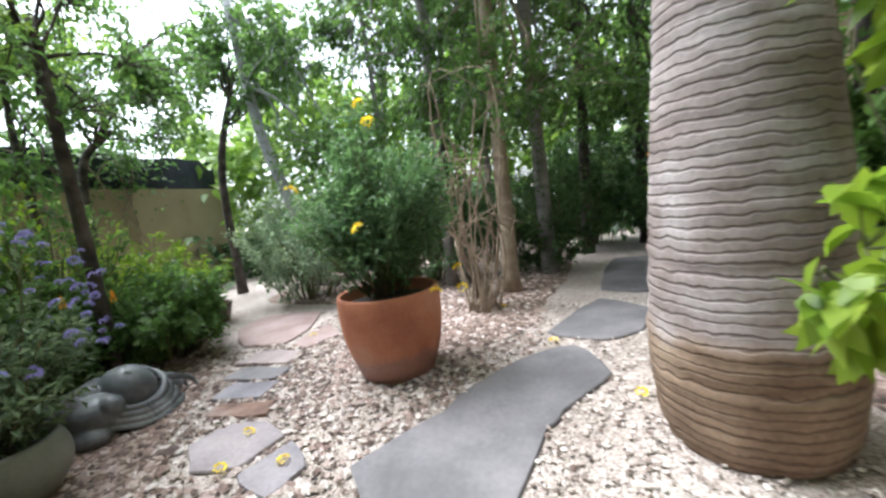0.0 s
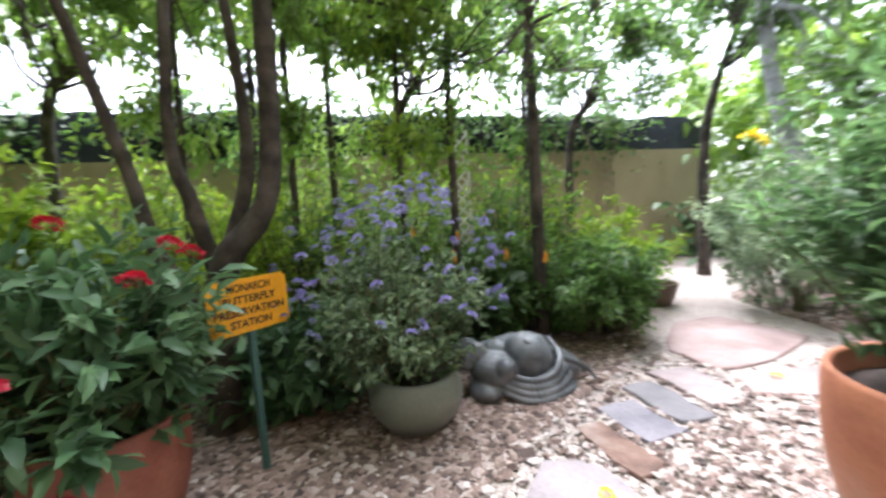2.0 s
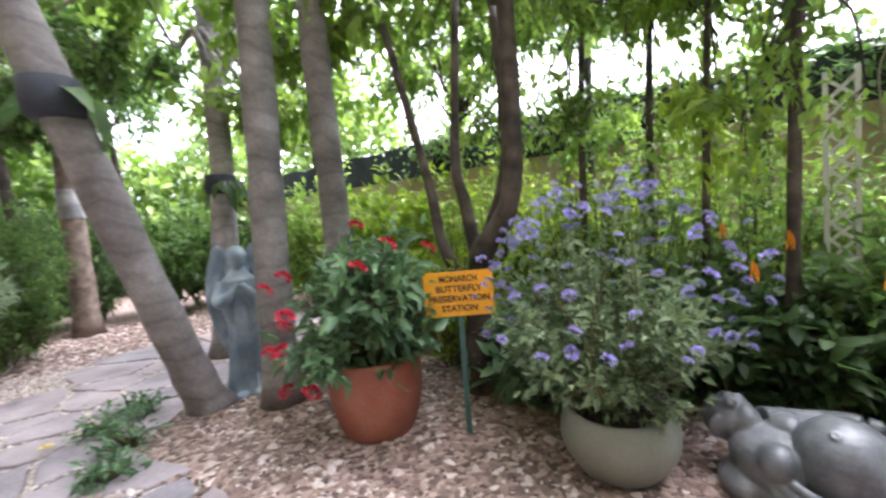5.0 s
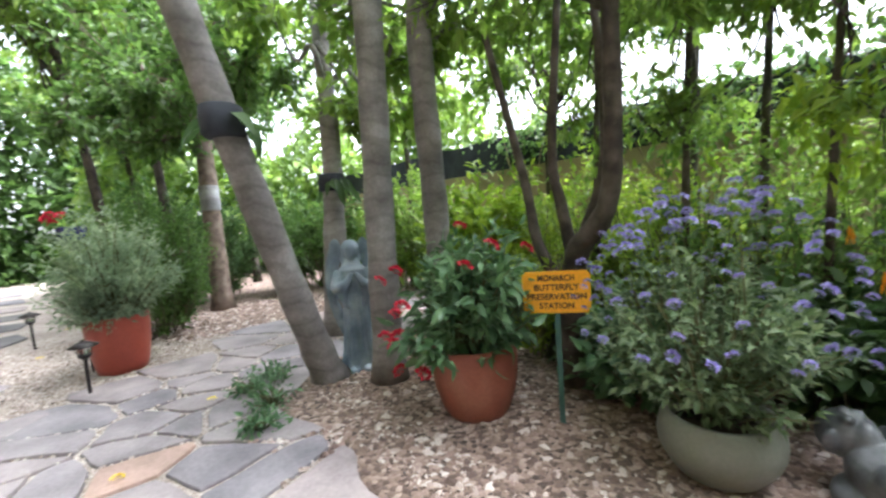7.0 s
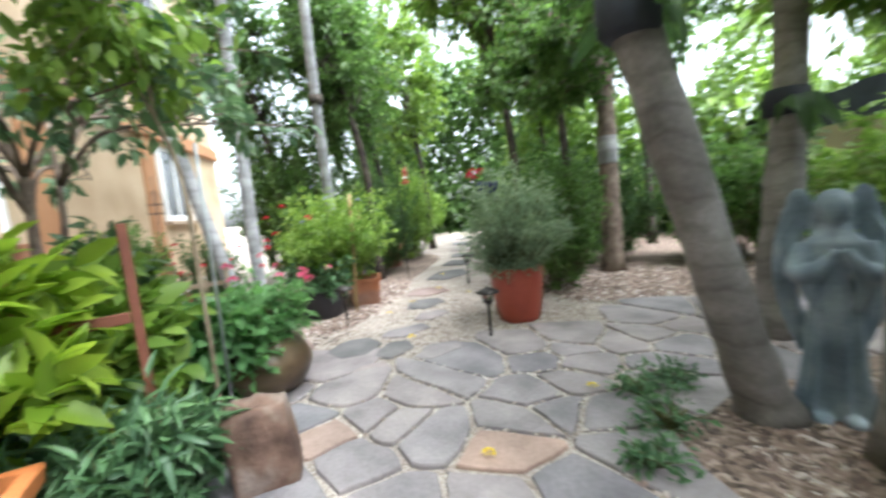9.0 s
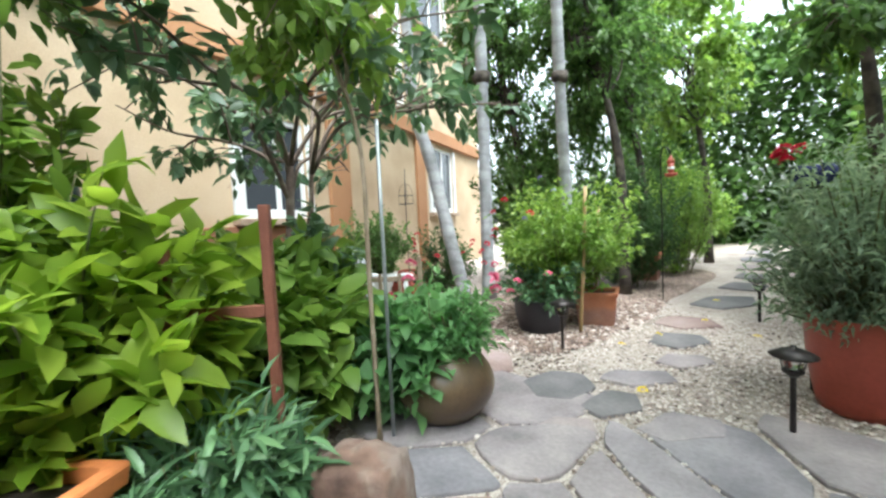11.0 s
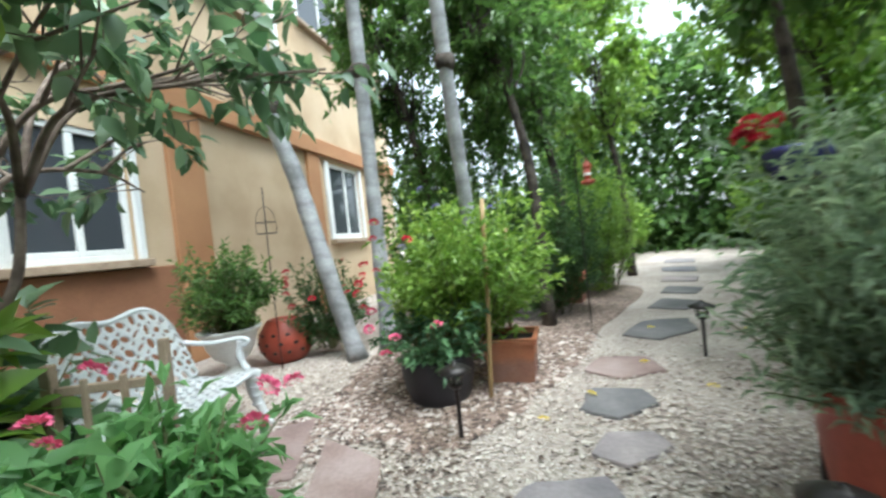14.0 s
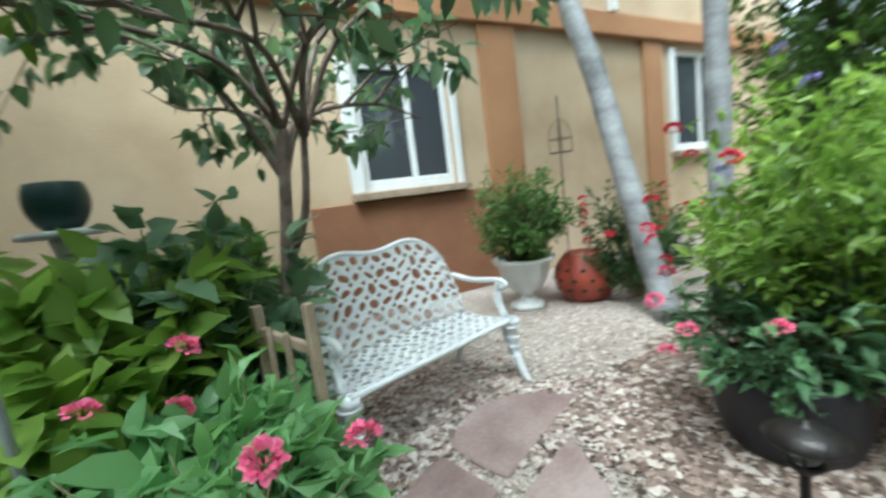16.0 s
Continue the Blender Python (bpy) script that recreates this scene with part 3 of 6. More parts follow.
HOLES = ((-0.95, 0.22, 1.38, 2.8), (4.75, 6.2, 1.5, 3.2), (4.2, 6.0, 6.05, 7.8), (0.8, 2.6, 5.3, 7.2))
wall_with_holes(-9.0, 8.6, 0.0, 9.2, 0.0, 0.3, HOLES, PEACH, "wall", house)
bm = bmesh.new()
box(bm, 8.3, 8.598, 0.302, 8.0, 0.0, 9.2)
part("side_wall", bm, PEACH, house, smooth=False)
for nm, dims, mat in (("pilaster", (0.73, 1.29, -0.07, -0.001, 0.0, 3.3), OCHRE), ("ledge", (-9.0, 8.6, -0.12, -0.001, 3.302, 3.62), OCHRE), ("pilaster", (3.9, 4.35, -0.07, -0.001, 0.0, 3.3), OCHRE),
                      ("dado", (-1.6, 0.7, -0.05, -0.001, 0.0, 1.28), RUST), ("downspout", (3.15, 3.27, -0.14, -0.02, 3.63, 9.0), WHITE), ("cornice", (-9.0, 8.6, -0.1, -0.001, 8.7, 9.0), OCHRE)):
    bm = bmesh.new()
    box(bm, *dims, 0.012)
    part(nm, bm, mat, house, smooth=False)
bm = bmesh.new()
r = [bm.verts.new(p) for p in ((-9.6, -0.9, 9.0), (9.3, -0.9, 9.0), (9.3, 4.2, 11.2), (-9.6, 4.2, 11.2), (-9.6, -0.9, 9.2), (9.3, -0.9, 9.2), (9.3, 4.2, 11.4), (-9.6, 4.2, 11.4))]
for f in ((0, 3, 2, 1), (4, 5, 6, 7), (0, 1, 5, 4), (1, 2, 6, 5), (2, 3, 7, 6), (3, 0, 4, 7)):
    bm.faces.new([r[i] for i in f])
part("roof", bm, RUST, house, smooth=False)
for u0, u1, z0, z1 in HOLES:
    # the root panel closes the opening, its colour standing in for indoor shade
    win = part("window", box(bmesh.new(), u0 + 0.004, u1 - 0.004, 0.25, 0.26, z0, z1), ROOM_SHADE, house, "white framed casement window", smooth=False)
    bm = bmesh.new()
    t = 0.07
    for a in ((u0, u1, z0, z0 + t), (u0, u1, z1 - t, z1), (u0, u0 + t, z0 + t, z1 - t), (u1 - t, u1, z0 + t, z1 - t)):
        box(bm, a[0] + 0.002, a[1] - 0.002, 0.02, 0.11, a[2] + 0.001, a[3] - 0.001, 0.006)
    part("frame", bm, WHITE, win, smooth=False)
    mu = u0 + (u1 - u0) * 0.55
    part("mullion", box(bmesh.new(), mu - 0.035, mu + 0.035, 0.025, 0.1, z0 + t, z1 - t, 0.006), WHITE, win, smooth=False)
    part("rail", box(bmesh.new(), u0 + t, u1 - t, 0.03, 0.095, z0 + t, z0 + t + 0.06, 0.006), WHITE, win, smooth=False)
    for a, b in ((u0 + t, mu - 0.035), (mu + 0.035, u1 - t)):
        part("pane", box(bmesh.new(), a + 0.002, b - 0.002, 0.06, 0.066, z0 + t, z1 - t), GLASS, win, smooth=False)
    part("curtain", box(bmesh.new(), mu + 0.06, u1 - t - 0.02, 0.2, 0.215, z0 + t, z1 - t), CURTAIN, win, smooth=False)
    part("sill", box(bmesh.new(), u0 - 0.18, u1 + 0.12, -0.14, 0.02, z0 - 0.09, z0 - 0.002, 0.01), GREYWOOD, win, smooth=False)
    for a, b in ((u0 - 0.17, u0 - 0.02), (u1 + 0.02, u1 + 0.1)):
        part("shutter", box(bmesh.new(), a, b, -0.06, -0.001, z0, z1 + 0.02, 0.008), WHITE, win, smooth=False)

# ---- paving ----
STONES = []


def slab(poly, h, mat, parent, name="flagstone", label=""):
    """A flat stone with a worn rim."""
    STONES.append([tuple(p) for p in poly])
    c = sum((Vector(p) for p in poly), Vector((0, 0))) / len(poly)
    pts = []
    for a, b in zip(poly, poly[1:] + poly[:1]):
        for t in (0.0, 0.33, 0.66):
            p = Vector(a).lerp(Vector(b), t)
            p += Vector((noise.noise(Vector((p.x * 5, p.y * 5, 0))), noise.noise(Vector((p.x * 5, p.y * 5, 9))))) * 0.03
            if t == 0.0:
                p = c + (p - c) * 0.96
            pts.append(p)
    bm = bmesh.new()
    rings = []
    for f, z in ((1.0, -0.02), (1.0, h - 0.008), (0.975, h)):
        rings.append([bm.verts.new((*(p * f + c * (1 - f)), z)) for p in pts])
    for a, b in zip(rings, rings[1:]):
        for k in range(len(pts)):
            j = (k + 1) % len(pts)
            bm.faces.new((a[k], a[j], b[j], b[k]))
    bm.faces.new(rings[-1])
    if bm.faces[:] and rings[-1]:
        bmesh.ops.recalc_face_normals(bm, faces=bm.faces)
    return part(name, bm, mat, parent, label, smooth=False)


paving = empty("pavement", 0, 0, 0, 0, "irregular grey and pink flagstone paving set in gravel", "pavement", kind="structure")
REGION = [(1.2, 0.3), (0.95, 1.0), (0.45, 1.9), (-0.4, 1.9), (-0.62, 1.2), (-0.72, 0.2), (-1.1, -0.5), (-2.4, -1.0), (-4.6, -1.3), (-4.6, -2.2), (-2.6, -2.35), (-1.3, -2.05), (-0.5, -1.35), (0.2, -1.05), (0.9, -0.7), (1.6, -0.95), (1.75, -0.5)]
seeds = []
for i in range(17):
    for j in range(14):
        p = Vector((-4.8 + i * 0.43 + (j % 2) * 0.21 + rnd.uniform(-0.2, 0.2), -2.5 + j * 0.34 + rnd.uniform(-0.16, 0.16)))
        if inside(REGION, p.x, p.y):
            seeds.append(p)
for s in seeds:
    cell = [s + Vector(d) * 0.46 for d in ((-1, -1), (1, -1), (1, 1), (-1, 1))]
    for o in seeds:
        if o is s or (o - s).length > 1.0:
            continue
        nrm = (o - s).normalized()
        lim = (o - s).length / 2 - 0.016
        res = []
        for a, b in zip(cell, cell[1:] + cell[:1]):
            da, db = (a - s).dot(nrm) - lim, (b - s).dot(nrm) - lim
            if da <= 0:
                res.append(a)
            if (da < 0) != (db < 0):
                res.append(a.lerp(b, da / (da - db)))
        cell = res
        if len(cell) < 3:
            break
    if len(cell) >= 3:
        slab([tuple(p) for p in cell], rnd.uniform(0.014, 0.024), FLAG, paving)

steps = empty("stepping_stones", 0, 0, 0, 0, "grey slate stepping stones laid through the gravel paths", "stepping stones", kind="structure")
for poly, mat in (
    ([(-0.42, 2.7), (-0.1, 2.25), (0.3, 2.3), (0.5, 2.95), (0.62, 3.1), (0.95, 3.5), (0.8, 3.98), (0.5, 3.85), (0.2, 3.55), (-0.05, 3.15)], SLATE),
    ([(0.62, 4.22), (0.98, 3.98), (1.3, 4.1), (1.55, 4.6), (1.2, 5.05), (0.95, 4.75)], SLATE),
    ([(1.25, 5.3), (1.7, 5.1), (2.2, 5.9), (2.3, 6.8), (1.8, 6.9), (1.5, 6.2)], SLATE),
    ([(-1.42, 2.92), (-1.22, 2.68), (-0.98, 2.72), (-0.86, 2.98), (-1.05, 3.13), (-1.28, 3.12)], FLAG), ([(-0.96, 2.66), (-0.72, 2.5), (-0.6, 2.72), (-0.8, 2.92)], FLAG), ([(-1.1, 2.3), (-0.6, 2.2), (-0.65, 2.45), (-1.0, 2.56)], PINKFLAG),
    ([(-1.58, 3.2), (-1.12, 3.2), (-1.16, 3.38), (-1.57, 3.36)], ROCK), ([(-1.7, 3.45), (-1.3, 3.42), (-1.3, 3.66), (-1.66, 3.68)], FLAG),
    ([(-1.84, 3.74), (-1.36, 3.7), (-1.32, 3.92), (-1.82, 3.96)], SLATE), ([(-1.92, 4.04), (-1.42, 3.99), (-1.44, 4.26), (-1.86, 4.34)], FLAG),
    ([(-2.62, 5.05), (-2.16, 4.46), (-1.74, 4.46), (-1.68, 4.9), (-1.86, 5.6), (-2.6, 5.55)], PINKFLAG), ([(-1.64, 4.46), (-1.44, 4.3), (-1.24, 4.6), (-1.5, 5.04)], PINKFLAG),
    ([(1.68, -1.15), (1.62, -1.5), (1.4, -1.58), (1.22, -1.42), (1.25, -1.1), (1.45, -1.0)], SLATE), ([(1.28, -1.58), (1.05, -1.55), (0.82, -1.85), (0.95, -2.0), (1.25, -1.8)], FLAG),
    ([(1.18, -1.05), (1.0, -1.0), (0.85, -1.25), (0.98, -1.45), (1.15, -1.38)], SLATE), ([(1.25, -0.6), (1.05, -0.55), (0.92, -0.8), (1.05, -0.95), (1.22, -0.85)], FLAG),
    ([(0.82, -1.0), (0.65, -0.95), (0.42, -1.2), (0.5, -1.4), (0.75, -1.3)], FLAG), ([(1.32, -2.65), (1.05, -2.6), (0.88, -2.95), (1.0, -3.15), (1.35, -3.05)], SLATE),
    ([(1.1, -2.15), (0.9, -2.1), (0.72, -2.4), (0.85, -2.55), (1.08, -2.4)], FLAG), ([(1.52, -3.4), (1.2, -3.3), (0.9, -3.6), (1.1, -3.9), (1.5, -3.8)], PINKFLAG),
    ([(1.5, -4.6), (1.1, -4.5), (0.8, -5.0), (0.95, -5.5), (1.4, -5.3)], SLATE), ([(1.5, -6.1), (1.0, -6.0), (0.9, -6.6), (1.4, -6.8)], SLATE), ([(1.5, -7.3), (1.0, -7.2), (0.95, -7.8), (1.5, -8.0)], SLATE),
    ([(1.7, -8.6), (1.1, -8.5), (1.1, -9.2), (1.7, -9.3)], FLAG), ([(1.9, -10.2), (1.2, -10.0), (1.3, -10.9), (2.0, -11.0)], FLAG), ([(2.1, -12.0), (1.4, -11.9), (1.5, -12.9), (2.2, -13.0)], FLAG),
    ([(2.74, -1.02), (2.42, -1.26), (2.74, -1.58), (3.0, -1.84), (3.12, -1.5), (3.02, -1.2)], PINKFLAG), ([(2.68, -0.98), (2.3, -0.72), (2.1, -0.95), (2.36, -1.22)], PINKFLAG), ([(2.32, -1.3), (2.1, -1.05), (1.85, -1.3), (2.1, -1.62), (2.66, -1.66)], PINKFLAG),
):
    slab(poly, 0.02, mat, steps, "stepping_stone")
bm = bmesh.new()
box(bm, -0.5, 5.5, -24.6, -24.0, 0.0, 0.5, 0.03)
tagged(part("wall_south", bm, KHAKI, smooth=False), "low wall across the end of the path", "wall", kind="structure")


# ---- loose stones, kept off the slabs ----
BOXES = [(min(p[0] for p in q), max(p[0] for p in q), min(p[1] for p in q), max(p[1] for p in q), q) for q in STONES]


def bare(x, y):
    return not any(a < x < b and c < y < d and inside(q, x, y) for a, b, c, d, q in BOXES)


def in_beds(x, y):
    return (inside(BED_W, x, y) or inside(BED_N, x, y) or inside(BED_SW, x, y) or inside(BED_SE, x, y)) and bare(x, y)


stones_scatter("pebbles", ((-3.0, -0.7, -0.6, 4.6), (-2.2, 0.9, 3.6, 6.5), (-3.5, 0.0, -4.5, -2.3), (1.6, 3.6, -4.6, -1.7)), 15000, 0.028, PEB_B, in_beds, "loose brown and grey pebbles in the beds", "pebbles")
stones_scatter("mixed_pebbles", ((-2.1, 0.2, 2.0, 4.6), (-1.6, 0.6, 3.2, 5.4), (-1.3, -0.5, 0.2, 2.6)), 5200, 0.02, PEB_M, bare, "mixed brown and cream pebbles round the stepping stones", "pebbles")
stones_scatter("mixed_pebbles", ((2.5, 3.7, -1.6, -0.4), (2.4, 3.2, -2.2, -1.4)), 2600, 0.02, PEB_M, bare, "mixed brown and cream pebbles below the bench", "pebbles")
stones_scatter("gravel", ((-1.6, 1.6, 1.0, 5.0), (-1.0, 2.2, -4.0, 0.2), (1.5, 4.6, -3.2, -0.6), (-2.0, 1.0, -3.0, -0.5)), 22000, 0.011, PEB_C, lambda x, y: not inside(BED_W, x, y) and bare(x, y), "loose cream shell gravel", "gravel", 0.7)
stones_scatter("bark_chips", ((-2.4, -0.8, 3.0, 5.6), (-2.0, 1.0, 2.6, 5.2), (0.3, 3.6, -4.6, -0.6), (1.7, 3.2, -3.2, -1.4), (1.7, 3.2, -3.2, -1.4), (-3.4, -0.5, -4.8, -2.5), (-3.4, -0.5, -4.8, -2.5), (-3.4, -0.5, -4.8, -2.5), (-1.8, -0.7, 0.0, 2.6)), 6500, 0.012, CHIP, bare, "scattered dark bark and leaf litter", "leaf litter", 0.4, 0.02)


# ---- pots ----
def pot(name, x, y, r0, r1, h, mat, label, z=0.0, lip=0.03, belly=0.0, soil=0.06, category="pot", segs=44, group=""):
    th = empty(name, x, y, z, rnd.uniform(0, 360), label, category, group)
    prof = [(r0 * 0.85, 0.0), (r0, 0.012)]
    for i in range(1, 8):
        f = i / 8
        prof.append((r0 + (r1 - r0) * f ** 0.85 + belly * math.sin(math.pi * f), h * f))
    prof += [(r1, h - 0.012), (r1 - 0.006, h), (r1 - lip + 0.006, h), (r1 - lip, h - 0.012), (r1 - lip - 0.01, h - soil - 0.03), (0.02, h - soil - 0.03)]
    part("body", lathe(prof, segs), mat, th)
    s = lathe([(r1 - lip + belly * 0.2, h - soil - 0.025), ((r1 - lip) * 0.6, h - soil), (0.02, h - soil + 0.012)], 24, 0.02, True)
    part("soil", s, SOIL, th)
    return th


pot("terracotta_pot", -0.43, 3.74, 0.24, 0.345, 0.59, TERRA, "large terracotta pot on the gravel", belly=0.035)
shrub("potted_shrub", -0.45, 3.78, 0.54, 1.85, 0.58, 0.58, 170, 46, 0.07, L_SOFT, "dense dark green yellow-flowered shrub growing in a terracotta pot", width=0.36, low=0.15)
yel = flower_mesh("flower", 0.06, 5, F_YELLOW)
t = bpy.data.objects["potted_shrub"]
for a, b, c in ((0.1, -0.62, 1.05), (0.42, -0.4, 0.62), (0.5, 0.1, 0.66), (0.1, -0.3, 1.75), (0.2, -0.5, 1.6), (0.55, -0.2, 0.58), (-0.3, -0.5, 1.3)):
    put_flower(yel, "flower", t, a, b, c, 0.7)

pot("terracotta_pot", -1.7, 1.23, 0.19, 0.27, 0.47, REDTERRA, "reddish terracotta pot with pentas beside a yellow sign", belly=0.03)
pb = shrub("red_pentas", -1.68, 1.2, 0.4, 1.2, 0.5, 0.5, 100, 20, 0.115, L_BLUE, "red flowering pentas bush spilling over its pot", "plant", 0.36, low=-0.3, droop=0.35)
red = flower_mesh("flower", 0.05, 9, F_RED)
for a, b, c in ((0.1, 0.35, 1.1), (0.3, -0.3, 0.95), (-0.05, -0.05, 1.2), (0.35, -0.42, 0.88), (0.5, 0.02, 0.8), (0.42, -0.3, 0.55), (0.5, -0.05, 0.62), (0.45, 0.1, 0.42), (0.2, -0.5, 0.62), (-0.2, 0.35, 1.05), (0.3, -0.4, 0.45), (0.25, 0.28, 1.0), (0.4, -0.2, 0.35)):
    put_flower(red, "flower", pb, a, b, c)

pot("celadon_pot", -1.98, 2.5, 0.14, 0.225, 0.31, GREENPOT, "pale green glazed pot under a lilac flowering plumbago", belly=0.06)
pg = shrub("plumbago", -2.02, 2.47, 0.27, 1.22, 0.56, 0.56, 150, 26, 0.058, L_PLUMB, "grey-green plumbago with lilac flower clusters in a pot", "plant", 0.42, low=-0.2)
lil = flower_mesh("flower", 0.028, 6, F_LILAC)
for k in range(170):
    a, e = rnd.uniform(0, 6.28), rnd.uniform(-0.5, 1.3)
    r = rnd.uniform(0.75, 1.02)
    put_flower(lil, "flower", pg, 0.64 * r * math.cos(a) * math.cos(e), 0.64 * r * math.sin(a) * math.cos(e), 0.85 + 0.5 * r * math.sin(e), rnd.uniform(0.7, 1.2))

pot("brown_pot", -3.2, 5.5, 0.13, 0.2, 0.24, BROWNPOT, "low brown pot at the end of the stepping stones")
pot("red_pot", -0.07, -2.04, 0.2, 0.27, 0.56, REDPOT, "tall red glazed pot with a silvery shrub", belly=0.01)
shrub("silver_shrub", -0.09, -2.07, 0.5, 1.6, 0.64, 0.64, 150, 34, 0.075, L_SILVER, "wispy grey-green shrub growing out of a red pot", width=0.24, low=0.15, droop=0.35)
shrub("silver_foliage", 0.02, -2.0, 0.48, 0.9, 0.45, 0.42, 80, 24, 0.06, L_SILVER, "silver leaved trailing plant over a red pot", "plant", width=0.26, droop=0.4)

# blue pot on a post
bp = empty("plant_stand", 0.16, -2.2, 0, 0, "thin dark metal post carrying a blue pot", "plant stand")
bm = bmesh.new()
tube_into(bm, ((0, 0, 0), (0, 0, 0.7), (0, 0, 1.3)), (0.014, 0.014, 0.014), 8)
part("post", bm, DARKMETAL, bp)
part("plate", lathe([(0.09, 1.3), (0.09, 1.31)], 20, closed=True), DARKMETAL, bp)
pot("blue_pot", 0.16, -2.2, 0.07, 0.11, 0.13, BLUEPOT, "small cobalt blue glazed pot with red flowers", z=1.312, lip=0.012, belly=0.02, soil=0.02)
rf = empty("red_geranium", 0.2, -2.15, 1.43, 0, "red flowers in a small blue pot", "plant")
for k in range(7):
    put_flower(red, "flower", rf, 0.08 + rnd.uniform(-0.07, 0.07), rnd.uniform(-0.06, 0.06), 0.03 + rnd.uniform(0, 0.1), 0.9)
p = in_ball(40, (0.13, 0.13, 0.09), 0.2)
leaf_mesh("foliage", p + np.array((0, 0, 0.03)), p + np.array((0, 0, 0.03)), 0.05, L_MID, rf, 0.7)

pot("black_pot", 2.33, -2.5, 0.22, 0.28, 0.36, BLACKPOT, "wide black plastic nursery pot on the gravel", belly=0.02, lip=0.02)
pk = shrub("pink_pentas", 2.33, -2.46, 0.32, 0.76, 0.5, 0.48, 70, 18, 0.085, L_BLUE, "low pentas with pink flowers in a black pot", "plant", 0.42, low=-0.2)
pink = flower_mesh("flower", 0.045, 8, F_PINK)
for a, b, c in ((-0.05, 0.45, 0.6), (0.3, 0.35, 0.62), (0.42, 0.2, 0.72), (0.0, 0.5, 0.5), (-0.3, 0.3, 0.66)):
    put_flower(pink, "flower", pk, a, b, c)


def square_pot(name, x, y, w, h, mat, label, rz=0.0, z=0.0):
    th = empty(name, x, y, z, rz, label, "pot")
    bm = bmesh.new()
    rings = []
    for f, zz in ((0.86, 0.0), (0.98, h * 0.86), (1.06, h * 0.87), (1.08, h - 0.01), (1.06, h), (0.92, h), (0.9, h - 0.05)):
        rings.append([bm.verts.new((sx * w / 2 * f, sy * w / 2 * f, zz)) for sx, sy in ((-1, -1), (1, -1), (1, 1), (-1, 1))])
    for a, b in zip(rings, rings[1:]):
        for k in range(4):
            bm.faces.new((a[k], a[(k + 1) % 4], b[(k + 1) % 4], b[k]))
    bm.faces.new(rings[0][::-1])
    bmesh.ops.bevel(bm, geom=[e for e in bm.edges if abs(e.verts[0].co.z - e.verts[1].co.z) > 0.02], offset=0.012, segments=2, affect="EDGES")
    part("body", bm, mat, th, smooth=False)
    part("soil", box(bmesh.new(), -w * 0.44, w * 0.44, -w * 0.44, w * 0.44, h - 0.1, h - 0.05), SOIL, th, smooth=False)
    return th


square_pot("square_pot", 2.0, -3.1, 0.42, 0.38, TERRA, "square terracotta planter beside the path", 20)
big = shrub("sage_bush", 2.3, -2.95, 0.25, 1.72, 0.85, 0.9, 250, 30, 0.085, L_BRIGHT, "tall bright green bush with small red flowers in planters", width=0.42, low=0.25, stem=0.007, spread=0.04)
for x, y, hh in ((1.95, -2.62, 1.5), (2.12, -3.3, 1.3)):
    bm = bmesh.new()
    tube_into(bm, [(0.004 * math.sin(k), 0.004 * math.cos(k), hh * k / 8) for k in range(9)], [0.016 + 0.003 * (k % 2) for k in range(9)], 8)
    o = part("bamboo_stake", bm, BAMBOO)
    o.matrix_basis = pose(x, y, 0, 3, -2, 0)
    tagged(o, "tan bamboo stake holding up a tall bush", "stake")
for a, b, c in ((0.3, 0.85, 1.1), (0.5, 0.75, 0.95), (0.75, 0.3, 1.3), (0.7, 0.6, 0.85), (0.2, 0.8, 1.4), (-0.1, 0.8, 1.25), (0.85, 0.2, 1.0), (0.8, 0.45, 0.7)):
    put_flower(red, "flower", big, a, b, c, 0.8)
blu = flower_mesh("flower", 0.04, 6, F_LILAC)
for a, b, c in ((-0.3, 0.7, 1.45), (-0.1, 0.6, 1.6), (-0.6, 0.5, 1.4), (0.0, 0.75, 1.2)):
    put_flower(blu, "flower", big, a, b, c, 0.8)
square_pot("square_pot", 2.65, -6.5, 0.42, 0.5, TERRA, "terracotta planter beside a clipped hedge", 10)

pot("round_pot", 1.75, -0.47, 0.17, 0.2, 0.42, BROWNPOT, "round olive-brown glazed pot with pentas", belly=0.12, lip=0.02)
pe = shrub("pink_pentas", 1.7, -0.47, 0.4, 0.9, 0.34, 0.34, 46, 18, 0.09, L_FRESH, "pentas with pink flowers spilling over a brown pot", "plant", 0.38, low=0.1, droop=0.4)
for a, b, c in ((0.05, 0.25, 0.88), (-0.2, -0.2, 0.85), (-0.3, -0.1, 0.8), (0.2, 0.1, 0.95), (-0.1, -0.35, 0.8), (0.3, 0.2, 0.75)):
    put_flower(pink, "flower", pe, a, b, c, 0.9)
square_pot("orange_planter", 1.6, 1.55, 0.6, 0.5, ORANGE_TERRA, "orange terracotta box planter", 38)

# urn, red pierced pot by the house
urn = empty("urn_planter", 4.85, -2.15, 0, 0, "pale stone garden urn on a pedestal foot", "urn")
part("body", lathe([(0.17, 0), (0.17, 0.05), (0.12, 0.07), (0.07, 0.13), (0.08, 0.16), (0.17, 0.22), (0.24, 0.34), (0.27, 0.46), (0.31, 0.5), (0.32, 0.53), (0.27, 0.53), (0.24, 0.47), (0.03, 0.46)], 40), WHITE, urn)
shrub("urn_shrub", 4.85, -2.15, 0.46, 1.5, 0.55, 0.55, 110, 32, 0.075, L_MID, "airy green shrub in a pale urn", width=0.45)
rp = pot("pierced_pot", 4.85, -2.8, 0.2, 0.2, 0.5, REDPOT, "round red pierced clay pot by the house", belly=0.12)
